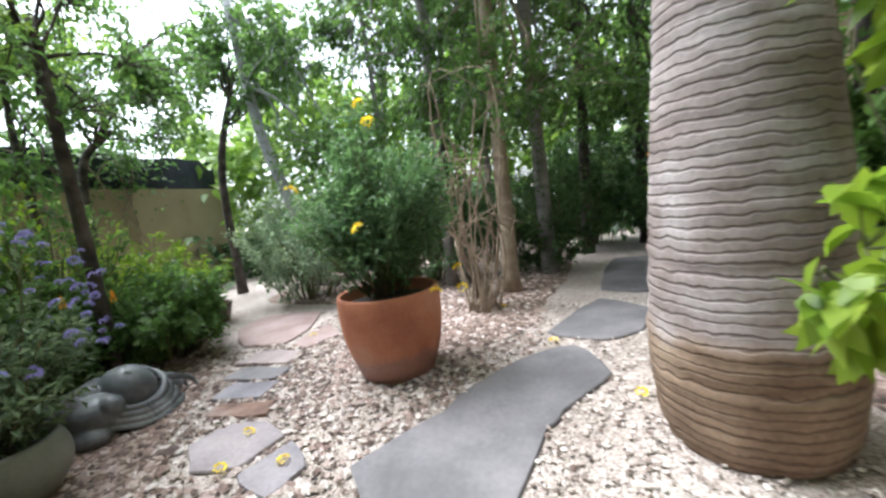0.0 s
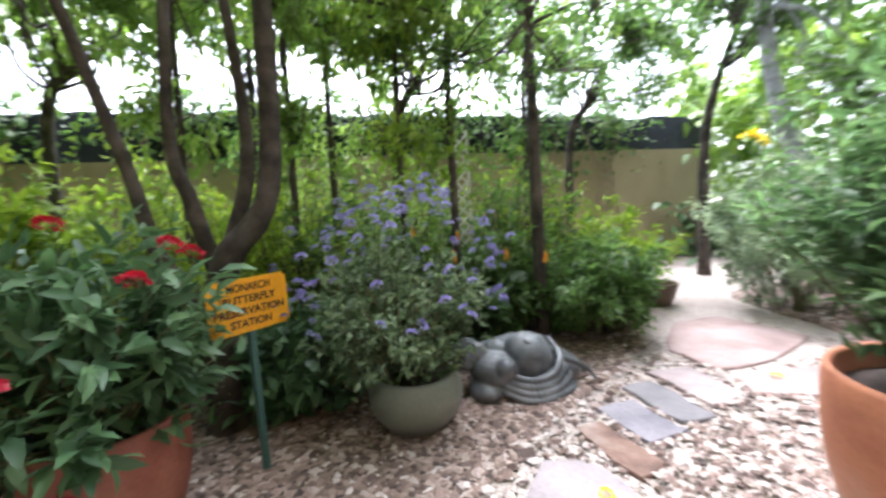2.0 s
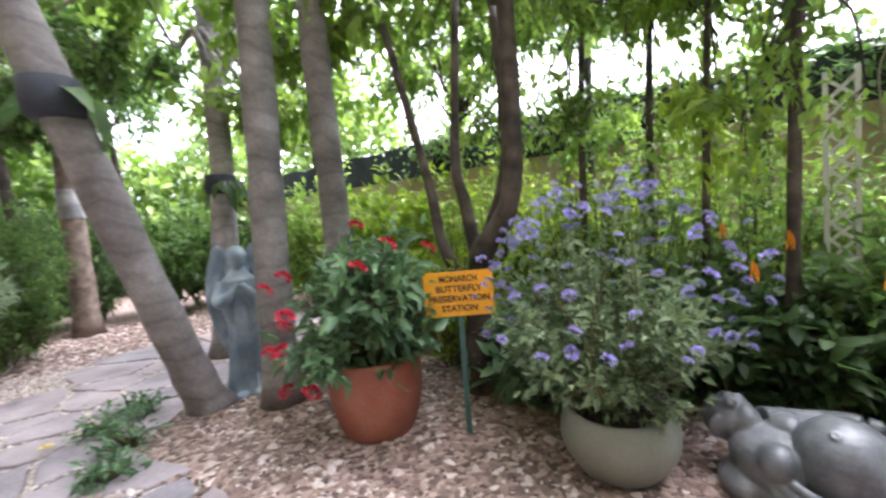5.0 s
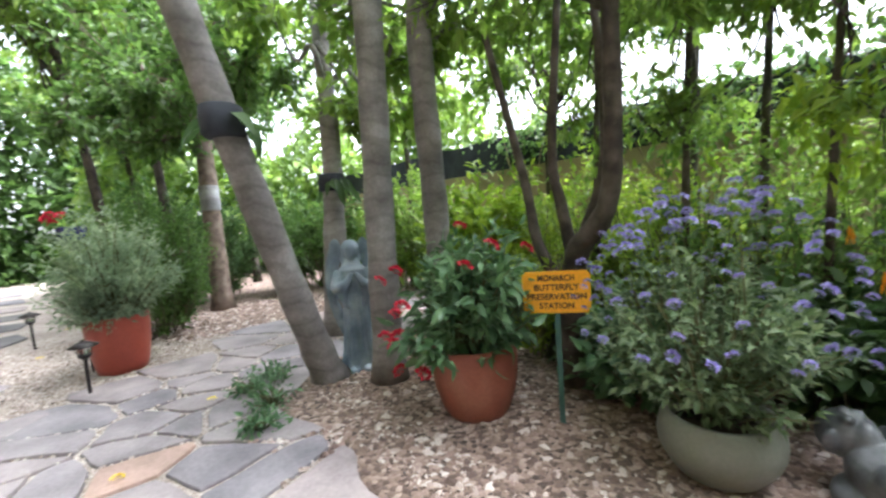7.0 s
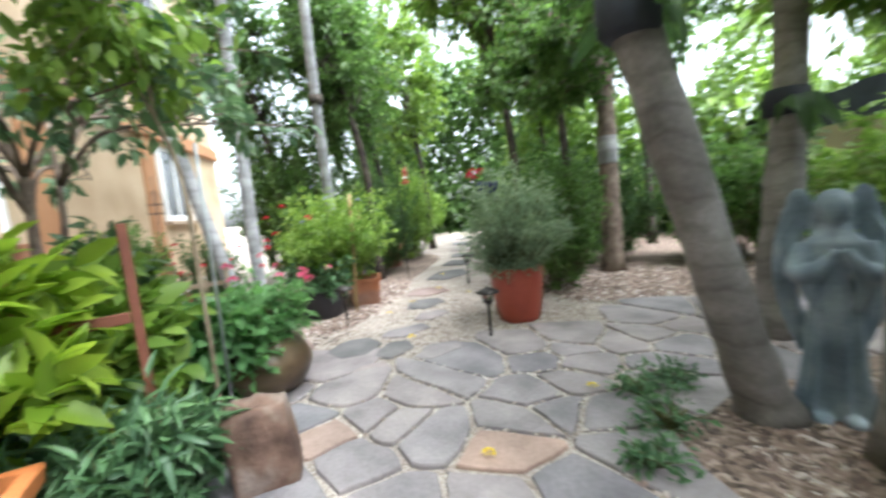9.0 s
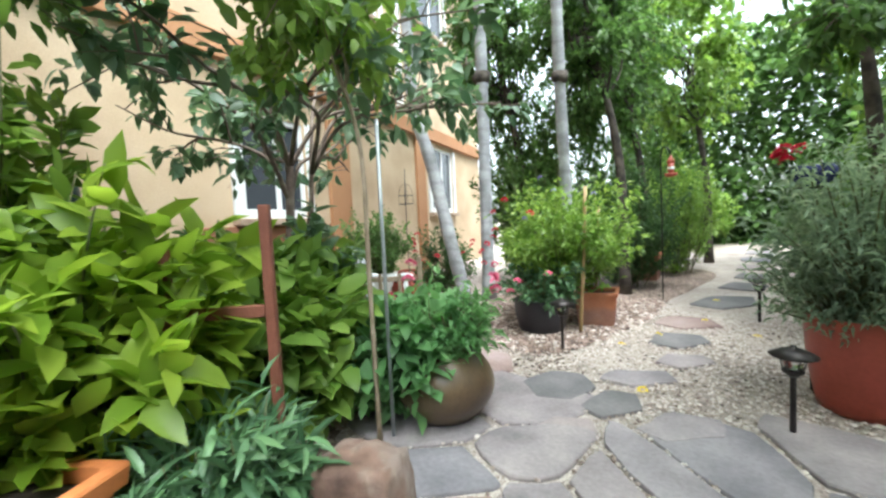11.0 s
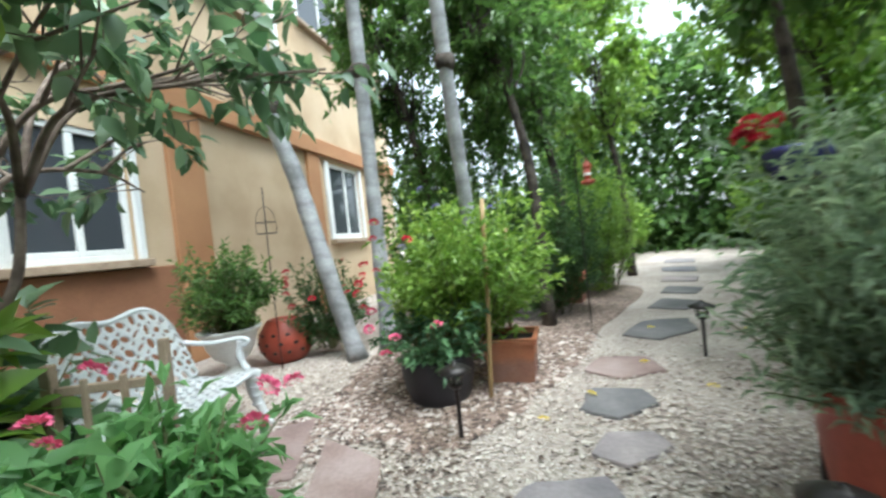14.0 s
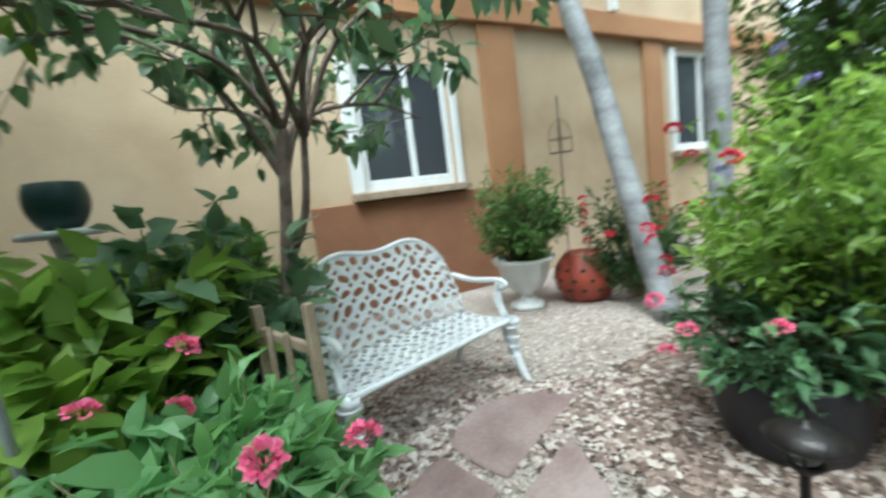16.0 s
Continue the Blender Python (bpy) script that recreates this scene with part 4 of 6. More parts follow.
# flat black spots on the solid wall paint the shade inside the piercings
for i in range(3):
    for k in range(12):
        a = 2 * math.pi * (k + 0.5 * (i % 2)) / 12
        z = 0.15 + 0.1 * i
        rr = 0.2 + 0.12 * math.sin(math.pi * z / 0.5) + 0.002
        bm = bmesh.new()
        bmesh.ops.create_uvsphere(bm, u_segments=8, v_segments=5, radius=0.026, matrix=Matrix.Translation((rr * math.cos(a), rr * math.sin(a), z)) @ Matrix.Rotation(a, 4, "Z") @ Matrix.Diagonal((0.2, 1, 0.8, 1)))
        part("hole", bm, BLACK, rp)
shrub("red_bush", 4.4, -3.1, 0.1, 1.2, 0.5, 0.5, 80, 30, 0.075, L_DARK, "dark bush with red flowers by the house")
for k in range(14):
    a = rnd.uniform(0, 6.28)
    put_flower(red, "flower", bpy.data.objects["red_bush"], 0.45 * math.cos(a), 0.45 * math.sin(a), rnd.uniform(0.4, 1.15), 0.9)


# ---- sign ----
sg = empty("garden_sign", -1.875, 1.75, 0, math.degrees(math.atan2(0.28, -0.2)) + 180, "yellow warning-style sign reading monarch butterfly preservation station on a green stake", "sign")
bm = box(bmesh.new(), -0.185, 0.185, -0.002, 0.002, 0.685, 0.925)
bmesh.ops.bevel(bm, geom=[e for e in bm.edges if abs(e.verts[0].co.y - e.verts[1].co.y) > 0.003], offset=0.015, segments=3, affect="EDGES")
part("board", bm, YELLOW, sg, smooth=False)
bm = box(bmesh.new(), -0.016, 0.016, -0.03, -0.004, 0.0, 0.9, 0.004)
part("stake", bm, GREENSTAKE, sg, smooth=False)
for i, line in enumerate(("MONARCH", "BUTTERFLY", "PRESERVATION", "STATION")):
    cu = bpy.data.curves.new("lettering", "FONT")
    cu.body, cu.size, cu.align_x, cu.align_y, cu.extrude, cu.offset = line, 0.05, "CENTER", "CENTER", 0.0006, 0.0012
    tob = new("lettering", cu)
    dg = bpy.context.evaluated_depsgraph_get()
    me = bpy.data.meshes.new_from_object(tob.evaluated_get(dg))
    bpy.data.objects.remove(tob)
    me.materials.append(BLACK)
    ob = new("lettering", me)
    ob.parent = sg
    wd = max(v.co.x for v in me.vertices) - min(v.co.x for v in me.vertices)
    tw = (0.2, 0.245, 0.325, 0.19)[i]
    ob.matrix_basis = pose(0, 0.0035, 0.884 - i * 0.053, 90, 0, 180) @ Matrix.Diagonal((tw / wd, 0.95, 1, 1))
    tagged(ob, "black capital lettering")


# ---- statues ----
def blob(bm, x, y, z, rx, ry, rz, turn=0.0, seg=20):
    bmesh.ops.create_uvsphere(bm, u_segments=seg, v_segments=seg // 2, radius=1.0, matrix=pose(x, y, z, 0, 0, turn) @ Matrix.Diagonal((rx, ry, rz, 1)))


def sculpted(name, bm, mat, voxel, label):
    """Many overlapping masses fused into one carved surface."""
    ob = part(name, bm, mat)
    r = ob.modifiers.new("fuse", "REMESH")
    r.mode, r.voxel_size, r.use_smooth_shade = "VOXEL", voxel, True
    m = ob.modifiers.new("soften", "SMOOTH")
    m.factor, m.iterations = 0.5, 2
    return tagged(ob, label, "statue")


def robe(bm, prof, depth, folds, seg=56):
    """A standing gown: rings with upright folds that deepen towards the hem."""
    rings = []
    for r, z, f in prof:
        rings.append([bm.verts.new((r * (1 + f * math.sin(folds * a)) * math.cos(a), depth * r * (1 + f * math.sin(folds * a)) * math.sin(a), z)) for a in (2 * math.pi * k / seg for k in range(seg))])
    for p, q in zip(rings, rings[1:]):
        for k in range(seg):
            bm.faces.new((p[k], p[(k + 1) % seg], q[(k + 1) % seg], q[k]))
    bm.faces.new(rings[0][::-1]), bm.faces.new(rings[-1])


an = bmesh.new()
robe(an, [(0.155, 0.0, 0.14), (0.15, 0.06, 0.14), (0.125, 0.2, 0.13), (0.108, 0.4, 0.1), (0.1, 0.58, 0.06), (0.095, 0.68, 0.02), (0.11, 0.8, 0.0), (0.115, 0.88, 0.0), (0.07, 0.93, 0.0), (0.045, 0.97, 0.0)], 0.75, 8)
blob(an, 0, -0.025, 1.035, 0.056, 0.062, 0.08)
blob(an, 0, 0.012, 1.05, 0.078, 0.07, 0.085)
blob(an, 0, 0.045, 0.95, 0.085, 0.05, 0.12)
for sx in (-1, 1):
    arm = smooth_path(((sx * 0.105, 0.0, 0.87), (sx * 0.14, -0.05, 0.74), (sx * 0.08, -0.12, 0.76), (sx * 0.014, -0.135, 0.86)), 5)
    tube_into(an, arm, np.interp(np.arange(16), (0, 5, 10, 15), (0.045, 0.058, 0.045, 0.018)), 12)
    tube_into(an, smooth_path(((sx * 0.09, -0.09, 0.75), (sx * 0.1, -0.08, 0.66), (sx * 0.075, -0.07, 0.56)), 5), np.linspace(0.05, 0.02, 11), 10)
    blob(an, sx * 0.06, -0.12, 0.03, 0.045, 0.06, 0.03)
    for k in range(10):
        f = k / 9
        blob(an, sx * (0.085 + 0.1 * math.sin(2.5 * f + 0.35)), 0.085 + 0.012 * math.sin(3 * f), 1.03 - 0.62 * f, 0.06 - 0.025 * f, 0.024, 0.12, sx * 20, 14)
    for k in range(5):
        tube_into(an, smooth_path(((sx * 0.14, 0.075, 1.0 - 0.05 * k), (sx * (0.19 - 0.012 * k), 0.07, 0.86 - 0.08 * k), (sx * (0.13 - 0.015 * k), 0.075, 0.62 - 0.09 * k)), 5), np.linspace(0.016, 0.008, 11), 6)
ob = sculpted("angel_statue", an, ANGEL, 0.008, "weathered blue-grey stone angel with folded wings, praying")
ob.matrix_basis = pose(-1.61, -0.1, 0.0, 0, 0, 156)

bd = bmesh.new()
blob(bd, 0.03, 0.03, 0.215, 0.19, 0.185, 0.185, 0, 36)
tube_into(bd, [(0.125 + 0.014 * math.cos(a), -0.02 + 0.014 * math.sin(a), 0.372 - 0.008 * math.cos(a)) for a in (math.pi * k / 6 for k in range(13))], [0.006] * 13, 6)
blob(bd, -0.08, -0.14, 0.27, 0.085, 0.08, 0.075, 0, 20)
blob(bd, 0.1, -0.2, 0.21, 0.085, 0.085, 0.075, 0, 20)
blob(bd, -0.03, -0.2, 0.17, 0.2, 0.17, 0.13, 20, 24)
blob(bd, -0.14, -0.36, 0.27, 0.105, 0.12, 0.11, 25, 24)
blob(bd, -0.1, -0.3, 0.27, 0.085, 0.07, 0.09, 25, 20)
blob(bd, -0.13, -0.37, 0.375, 0.022, 0.03, 0.02, 25, 12)
for q in (-1, 1):
    blob(bd, -0.14 + 0.1 * q, -0.36 - 0.05 * q, 0.26, 0.022, 0.045, 0.055, 25, 12)
    blob(bd, -0.125 + 0.04 * q, -0.34 - 0.02 * q, 0.355, 0.035, 0.03, 0.02, 25, 12)
blob(bd, -0.03, 0.1, 0.05, 0.24, 0.4, 0.07, 0, 28)
blob(bd, 0.0, 0.33, 0.1, 0.2, 0.16, 0.11, 0, 24)
blob(bd, 0.0, -0.3, 0.06, 0.15, 0.12, 0.08, 0, 20)
tube_into(bd, smooth_path(((-0.2, -0.22, 0.24), (-0.29, -0.05, 0.22), (-0.29, 0.12, 0.24), (-0.24, 0.25, 0.25)), 6), np.interp(np.arange(19), (0, 12, 18), (0.07, 0.06, 0.045)), 12)
for k in range(4):
    tube_into(bd, smooth_path(((-0.25, 0.24, 0.26), (-0.22 + 0.012 * k, 0.3, 0.27), (-0.19 + 0.026 * k, 0.34, 0.25)), 3), (0.018, 0.018, 0.017, 0.016, 0.015, 0.014, 0.012), 8)
for k in range(4):
    f = k / 3
    tube_into(bd, smooth_path(((0.0 + 0.08 * f, -0.31 + 0.02 * f, 0.25 - 0.15 * f), (0.2 + 0.06 * f, -0.12, 0.155 - 0.12 * f), (0.235 + 0.05 * f, 0.08, 0.15 - 0.12 * f), (0.16 + 0.08 * f, 0.23 + 0.04 * f, 0.23 - 0.19 * f), (-0.05 + 0.12 * f, 0.3 + 0.12 * f, 0.3 - 0.27 * f)), 6), [0.014 + 0.014 * math.sin(math.pi * i / 24) for i in range(25)], 8)
for k in range(5):
    tube_into(bd, smooth_path(((-0.2 + 0.08 * k, 0.22, 0.29 - 0.015 * k), (-0.16 + 0.1 * k, 0.38, 0.23 - 0.02 * k), (-0.14 + 0.09 * k, 0.5, 0.04)), 6), np.linspace(0.026, 0.015, 13), 8)
ob = sculpted("reclining_statue", bd, STATUE, 0.0065, "grey stone reclining figure with a round belly in the bed")
ob.matrix_basis = pose(-2.12, 3.22, 0.0, 0, 0, 6) @ Matrix.Diagonal((0.9, 0.86, 0.93, 1))


# ---- path lamps ----
def path_lamp(x, y, h=0.47):
    th = empty("path_lamp", x, y, 0, rnd.uniform(0, 90), "dark bronze solar path lamp staked in the gravel", "lamp", "lamps along the path")
    part("stake", lathe([(0.012, -0.05), (0.014, 0.0), (0.014, h - 0.16), (0.022, h - 0.155)], 12, closed=True), DARKMETAL, th)
    part("base", lathe([(0.02, h - 0.155), (0.045, h - 0.13), (0.05, h - 0.12), (0.045, h - 0.115)], 20, closed=True), DARKMETAL, th)
    part("glass", lathe([(0.036, h - 0.114), (0.048, h - 0.05)], 20, closed=True), CLEAR, th)
    for k in range(6):
        a = k * math.pi / 3
        bm = bmesh.new()
        tube_into(bm, ((0.042 * math.cos(a), 0.042 * math.sin(a), h - 0.118), (0.056 * math.cos(a), 0.056 * math.sin(a), h - 0.046)), (0.004, 0.004), 5)
        part("bar", bm, DARKMETAL, th)
    part("cap", lathe([(0.1, h - 0.047), (0.105, h - 0.04), (0.06, h - 0.015), (0.03, h - 0.003), (0.012, h), (0.012, h + 0.012)], 24, closed=True), DARKMETAL, th)


for x, y in ((0.19, -1.46), (0.69, -4.08), (1.82, -2.02)):
    path_lamp(x, y)

# ---- bench ----
bench = empty("garden_bench", 2.95, -1.1, 0, math.degrees(math.atan2(-0.98, 0.76)), "white cast iron garden bench with pierced floral back", "bench")


def pierced(u0, u1, v0, v1, top, nu, nv, seed):
    """A plate in u, v with leaf-shaped holes, as an (u, v) vertex grid of faces."""
    bm = bmesh.new()
    r2 = random.Random(seed)
    for i in range(nu):
        for j in range(nv):
            a0, a1 = u0 + (u1 - u0) * i / nu, u0 + (u1 - u0) * (i + 1) / nu
            b0, b1 = v0 + (v1 - v0) * j / nv, v0 + (v1 - v0) * (j + 1) / nv
            cu, cv = (a0 + a1) / 2 + r2.uniform(-0.006, 0.006), (b0 + b1) / 2 + r2.uniform(-0.006, 0.006)
            rot, sx, sy = r2.uniform(-0.9, 0.9), (a1 - a0) * r2.uniform(0.2, 0.4), (b1 - b0) * r2.uniform(0.26, 0.42)
            outer, inner = [], []
            for k in range(12):
                a = 2 * math.pi * k / 12
                c, s = math.cos(a), math.sin(a)
                m = max(abs(c), abs(s))
                outer.append(bm.verts.new(((a0 + a1) / 2 + c / m * (a1 - a0) / 2, (b0 + b1) / 2 + s / m * (b1 - b0) / 2, 0)))
                ex, ey = c * sx, s * sy
                lim = 0.42
                px = max(-lim * (a1 - a0), min(lim * (a1 - a0), ex * math.cos(rot) - ey * math.sin(rot)))
                py = max(-lim * (b1 - b0), min(lim * (b1 - b0), ex * math.sin(rot) + ey * math.cos(rot)))
                inner.append(bm.verts.new((cu + px, cv + py, 0)))
            for k in range(12):
                bm.faces.new((outer[k], outer[(k + 1) % 12], inner[(k + 1) % 12], inner[k]))
    bmesh.ops.remove_doubles(bm, verts=bm.verts, dist=0.0004)
    top_fn = top
    for v in bm.verts:
        v.co = Vector(top_fn(v.co.x, v.co.y))
    r = bmesh.ops.extrude_face_region(bm, geom=bm.faces[:])
    bm.normal_update()
    for e in r["geom"]:
        if isinstance(e, bmesh.types.BMVert):
            e.co += e.normal * 0.012 if e.normal.length > 0 else Vector((0, 0, 0.012))
    bmesh.ops.recalc_face_normals(bm, faces=bm.faces)
    return bm


HW = 0.6


def back_shape(u, v):
    crest = 0.97 - 0.16 * abs(u / HW) ** 5 + 0.018 * math.cos(2 * math.pi * u / HW + math.pi) 
    z = 0.44 + (crest - 0.44) * v
    return (u * (1 - 0.1 * v * v), 0.44 + 0.1 * v + 0.03 * (u / HW) ** 2 * -1, z)


part("seat", pierced(-HW, HW, 0.0, 0.45, lambda u, v: (u, v, 0.42 - 0.05 * math.sin(math.pi * v / 0.45) * 0.5), 15, 6, 3), IRON_W, bench, smooth=False)
part("backrest", pierced(-HW, HW, 0.0, 1.0, back_shape, 13, 6, 8), IRON_W, bench, smooth=False)
bm = bmesh.new()
tube_into(bm, [back_shape(-HW + 2 * HW * k / 30, 1.0) for k in range(31)], [0.018] * 31, 8)
part("crest_rail", bm, IRON_W, bench)
bm = bmesh.new()
tube_into(bm, [(-HW + 2 * HW * k / 12, -0.006, 0.415) for k in range(13)], [0.016] * 13, 8)
part("front_rail", bm, IRON_W, bench)
for sx in (-1, 1):
    bm = bmesh.new()
    tube_into(bm, smooth_path(((sx * HW, 0.0, 0.42), (sx * HW, 0.03, 0.3), (sx * HW, -0.03, 0.12), (sx * HW, -0.09, 0.012)), 6), [0.052 - 0.0019 * i for i in range(19)], 10)
    for k in range(4):
        tube_into(bm, [(sx * HW + (0.056 - 0.006 * k) * math.cos(a), 0.012 - 0.004 * k + (0.056 - 0.006 * k) * math.sin(a), 0.37 - 0.065 * k) for a in (math.pi * j / 8 for j in range(17))], [0.007] * 17, 5)
    part("front_leg", bm, IRON_W, bench)
    bm = bmesh.new()
    tube_into(bm, smooth_path(((sx * HW, 0.44, 0.44), (sx * HW, 0.45, 0.25), (sx * HW, 0.55, 0.01)), 6), [0.022] * 13, 8)
    part("back_leg", bm, IRON_W, bench)
    bm = bmesh.new()
    tube_into(bm, smooth_path(((sx * HW, 0.49, 0.68), (sx * HW, 0.3, 0.655), (sx * HW, 0.08, 0.665), (sx * HW, 0.02, 0.64), (sx * HW, 0.05, 0.61), (sx * HW, 0.08, 0.635)), 6), [0.018] * 31, 8)
    tube_into(bm, smooth_path(((sx * HW, 0.07, 0.65), (sx * HW, 0.09, 0.54), (sx * HW, 0.05, 0.43)), 5), [0.03, 0.024, 0.02, 0.022, 0.026, 0.03, 0.026, 0.022, 0.022, 0.026, 0.026], 8)
    part("armrest", bm, IRON_W, bench)
bm = bmesh.new()
tube_into(bm, ((-HW, 0.46, 0.24), (HW, 0.46, 0.24)), (0.012, 0.012), 6)
part("stretcher", bm, IRON_W, bench)

# ---- stone, stakes, trellis pieces ----
bm = bmesh.new()
bmesh.ops.create_icosphere(bm, subdivisions=4, radius=1.0)
for v in bm.verts:
    c = v.co.copy()
    m = max(abs(c.x), abs(c.y), abs(c.z) * 0.9)
    c = c.lerp(c / m, 0.6)
    c *= 1 + 0.1 * noise.noise(c * 1.7) + 0.04 * noise.noise(c * 5)
    v.co = Vector((c.x * 0.16, c.y * 0.13, 0.2 + c.z * 0.22))
ob = part("standing_stone", bm, ROCK)
ob.matrix_basis = pose(1.14, 0.5, -0.01, 0, 4, 30)
tagged(ob, "rough brown upright stone beside the paving", "stone")
ob = empty("plant_stake", 1.78, -0.08, 0, 0, "slim galvanised steel garden stake", "stake")
bm = bmesh.new()
tube_into(bm, ((0, 0, -0.05), (-0.03, 0.02, 1.0), (-0.06, 0.04, 1.75)), (0.011, 0.011, 0.011), 8)
part("pole", bm, STEEL, ob)
fr = empty("wooden_trellis", 1.66, 0.66, 0, 230, "red stained wooden trellis frame among the shrubs", "trellis")
for d in ((-0.35, -0.31, -0.02, 0.02, 0.0, 1.15), (0.05, 0.09, -0.02, 0.02, 0.0, 1.3), (-0.307, 0.047, -0.015, 0.015, 0.85, 0.9), (-0.307, 0.047, -0.015, 0.015, 0.35, 0.4)):
    part("slat", box(bmesh.new(), *d, 0.004), REDWOOD, fr, smooth=False)
fr = empty("small_fence", 2.12, -0.63, 0, 40, "short weathered wooden lattice fence beside the bench", "fence")
for d in ((-0.016, 0.016, -0.016, 0.016, 0.0, 0.97), (0.4, 0.44, -0.02, 0.02, 0.0, 0.92), (0.022, 0.398, -0.012, 0.012, 0.8, 0.835), (0.022, 0.398, -0.012, 0.012, 0.55, 0.585), (0.022, 0.398, -0.012, 0.012, 0.3, 0.335), (0.13, 0.155, 0.013, 0.03, 0.05, 0.86), (0.27, 0.295, 0.013, 0.03, 0.05, 0.86)):
    part("slat", box(bmesh.new(), *d, 0.004), GREYWOOD, fr, smooth=False)

# white lattice strips in the west bed
lt = empty("lattice_trellis", -3.35, 3.4, 0, 80, "narrow white lattice trellis in the shrubs", "trellis")
for k in range(14):
    for sgn in (-1, 1):
        bm = box(bmesh.new(), -0.085, 0.085, -0.004, 0.004, -0.009, 0.009)
        o = part("slat", bm, WHITE, lt, smooth=False)
        o.matrix_basis = pose(0, 0.005 * sgn, 0.45 + 0.1 * k, 0, 45 * sgn, 0)
for x in (-0.065, 0.065):
    part("post", box(bmesh.new(), x - 0.012, x + 0.012, -0.024, -0.01, 0, 1.85), WHITE, lt, smooth=False)

# hummingbird feeder
fd = empty("bird_feeder", 1.7, -4.7, 0, 0, "red hanging nectar feeder with a white band on a hooked pole", "bird feeder")
bm = bmesh.new()
tube_into(bm, smooth_path(((0.12, 0, 0), (0.12, 0, 1.2), (0.12, 0, 1.95), (0.05, 0, 2.05), (0, 0, 1.95)), 6), [0.008] * 25, 6)
part("pole", bm, DARKMETAL, fd)
part("cap", lathe([(0.045, 1.84), (0.05, 1.86), (0.03, 1.9), (0.006, 1.93), (0.006, 1.96)], 16, closed=True), REDPOT, fd)
part("bottle", lathe([(0.03, 1.716), (0.04, 1.75), (0.042, 1.839)], 16, closed=True), REDPOT, fd)
part("label_band", lathe([(0.043, 1.76), (0.044, 1.765), (0.044, 1.785), (0.043, 1.79)], 16), WHITE, fd)
part("tray", lathe([(0.03, 1.66), (0.075, 1.68), (0.075, 1.71), (0.03, 1.715)], 18, closed=True), REDPOT, fd)

# ---- bottle palm ----
palm = empty("bottle_palm", 1.34, 2.89, 0, 0, "thick ringed grey-brown bottle palm trunk", "palm tree")
prof, z = [], 0.0
ctrl = ((0, 0.31), (0.1, 0.345), (0.3, 0.365), (0.5, 0.368), (0.53, 0.356), (0.8, 0.345), (1.2, 0.315), (1.7, 0.275), (2.4, 0.225), (3.2, 0.18), (4.2, 0.165))
k = 0
while z < 4.2:
    r = float(np.interp(z, [c[0] for c in ctrl], [c[1] for c in ctrl]))
    ring = rnd.choice((0, 0, 1, 2, 0, 3))
    prof.append((r * (1.0, 1.008, 1.006, 0.985)[ring], z))
    z += 0.012 + 0.014 * rnd.random()
    k += 1
bm = lathe(prof, 64, 0.008, True)
for v in bm.verts:
    a = math.atan2(v.co.y, v.co.x)
    v.co.z += 0.035 * math.sin(a * 1.0 + 0.6) * min(1, v.co.z) + 0.006 * noise.noise(Vector((v.co.x * 4, v.co.y * 4, v.co.z * 3)))
part("trunk", bm, PALMBARK, palm)
part("crownshaft", lathe([(0.16, 4.19), (0.15, 4.6), (0.08, 5.0)], 24, closed=True), STEM, palm)
for k in range(9):
    a = k * 2.4
    tip = np.array((math.cos(a) * 2.2, math.sin(a) * 2.2, 5.3 + 0.5 * math.sin(k)))
    o = np.array((0.0, 0.0, 4.8))
    mid = (o + tip) / 2 + np.array((0, 0, 0.9))
    t = np.repeat(np.linspace(0.15, 1, 60), 2)[:, None]
    pp = (1 - t) ** 2 * o + 2 * t * (1 - t) * mid + t * t * tip
    side = np.array((-math.sin(a), math.cos(a), -0.25))
    wy = side * np.where(np.arange(120) % 2, 1, -1)[:, None] * np.array((1, 1, 0)) + np.array((math.cos(a), math.sin(a), -0.4)) * 0.5
    leaf_mesh("frond", pp, wy, 0.55, L_MID, palm, 0.07, 0.2)

# ---- trees ----
tree("leaning_tree", ((-1.31, -0.08, 0), (-1.12, 0.0, 0.55), (-0.69, 0.14, 1.94), (-0.3, 0.3, 3.3), (0.0, 0.4, 4.6)), (0.14, 0.115, 0.105, 0.1, 0.08), GREYBARK,
     (((0.2, 0.0, 5.2), (2.4, 2.2, 0.8), 60), ((-0.6, -1.2, 4.2), (1.6, 1.4, 0.6), 50)), 0.16, L_BRIGHT, "grey leaning tree trunk with rings and high canopy", 26)
tree("garden_tree", ((-1.62, 0.34, 0), (-1.64, 0.36, 1.2), (-1.68, 0.38, 2.6), (-1.7, 0.4, 4.2)), (0.13, 0.115, 0.11, 0.09), GREYBARK,
     (((-1.8, 0.6, 4.3), (2.2, 2.2, 1.0), 110), ((-2.2, 0.0, 2.9), (1.2, 1.2, 0.5), 50)), 0.13, L_BRIGHT, "straight grey tree beside the angel statue", 30)
tree("garden_tree", ((-2.15, 0.42, 0), (-2.14, 0.45, 1.2), (-2.05, 0.52, 2.4), (-1.98, 0.6, 3.8)), (0.12, 0.105, 0.1, 0.08), GREYBARK,
     (((-2.6, 0.9, 3.8), (1.8, 1.8, 0.9), 90),), 0.12, L_BRIGHT, "grey ringed tree trunk behind the pentas", 30)
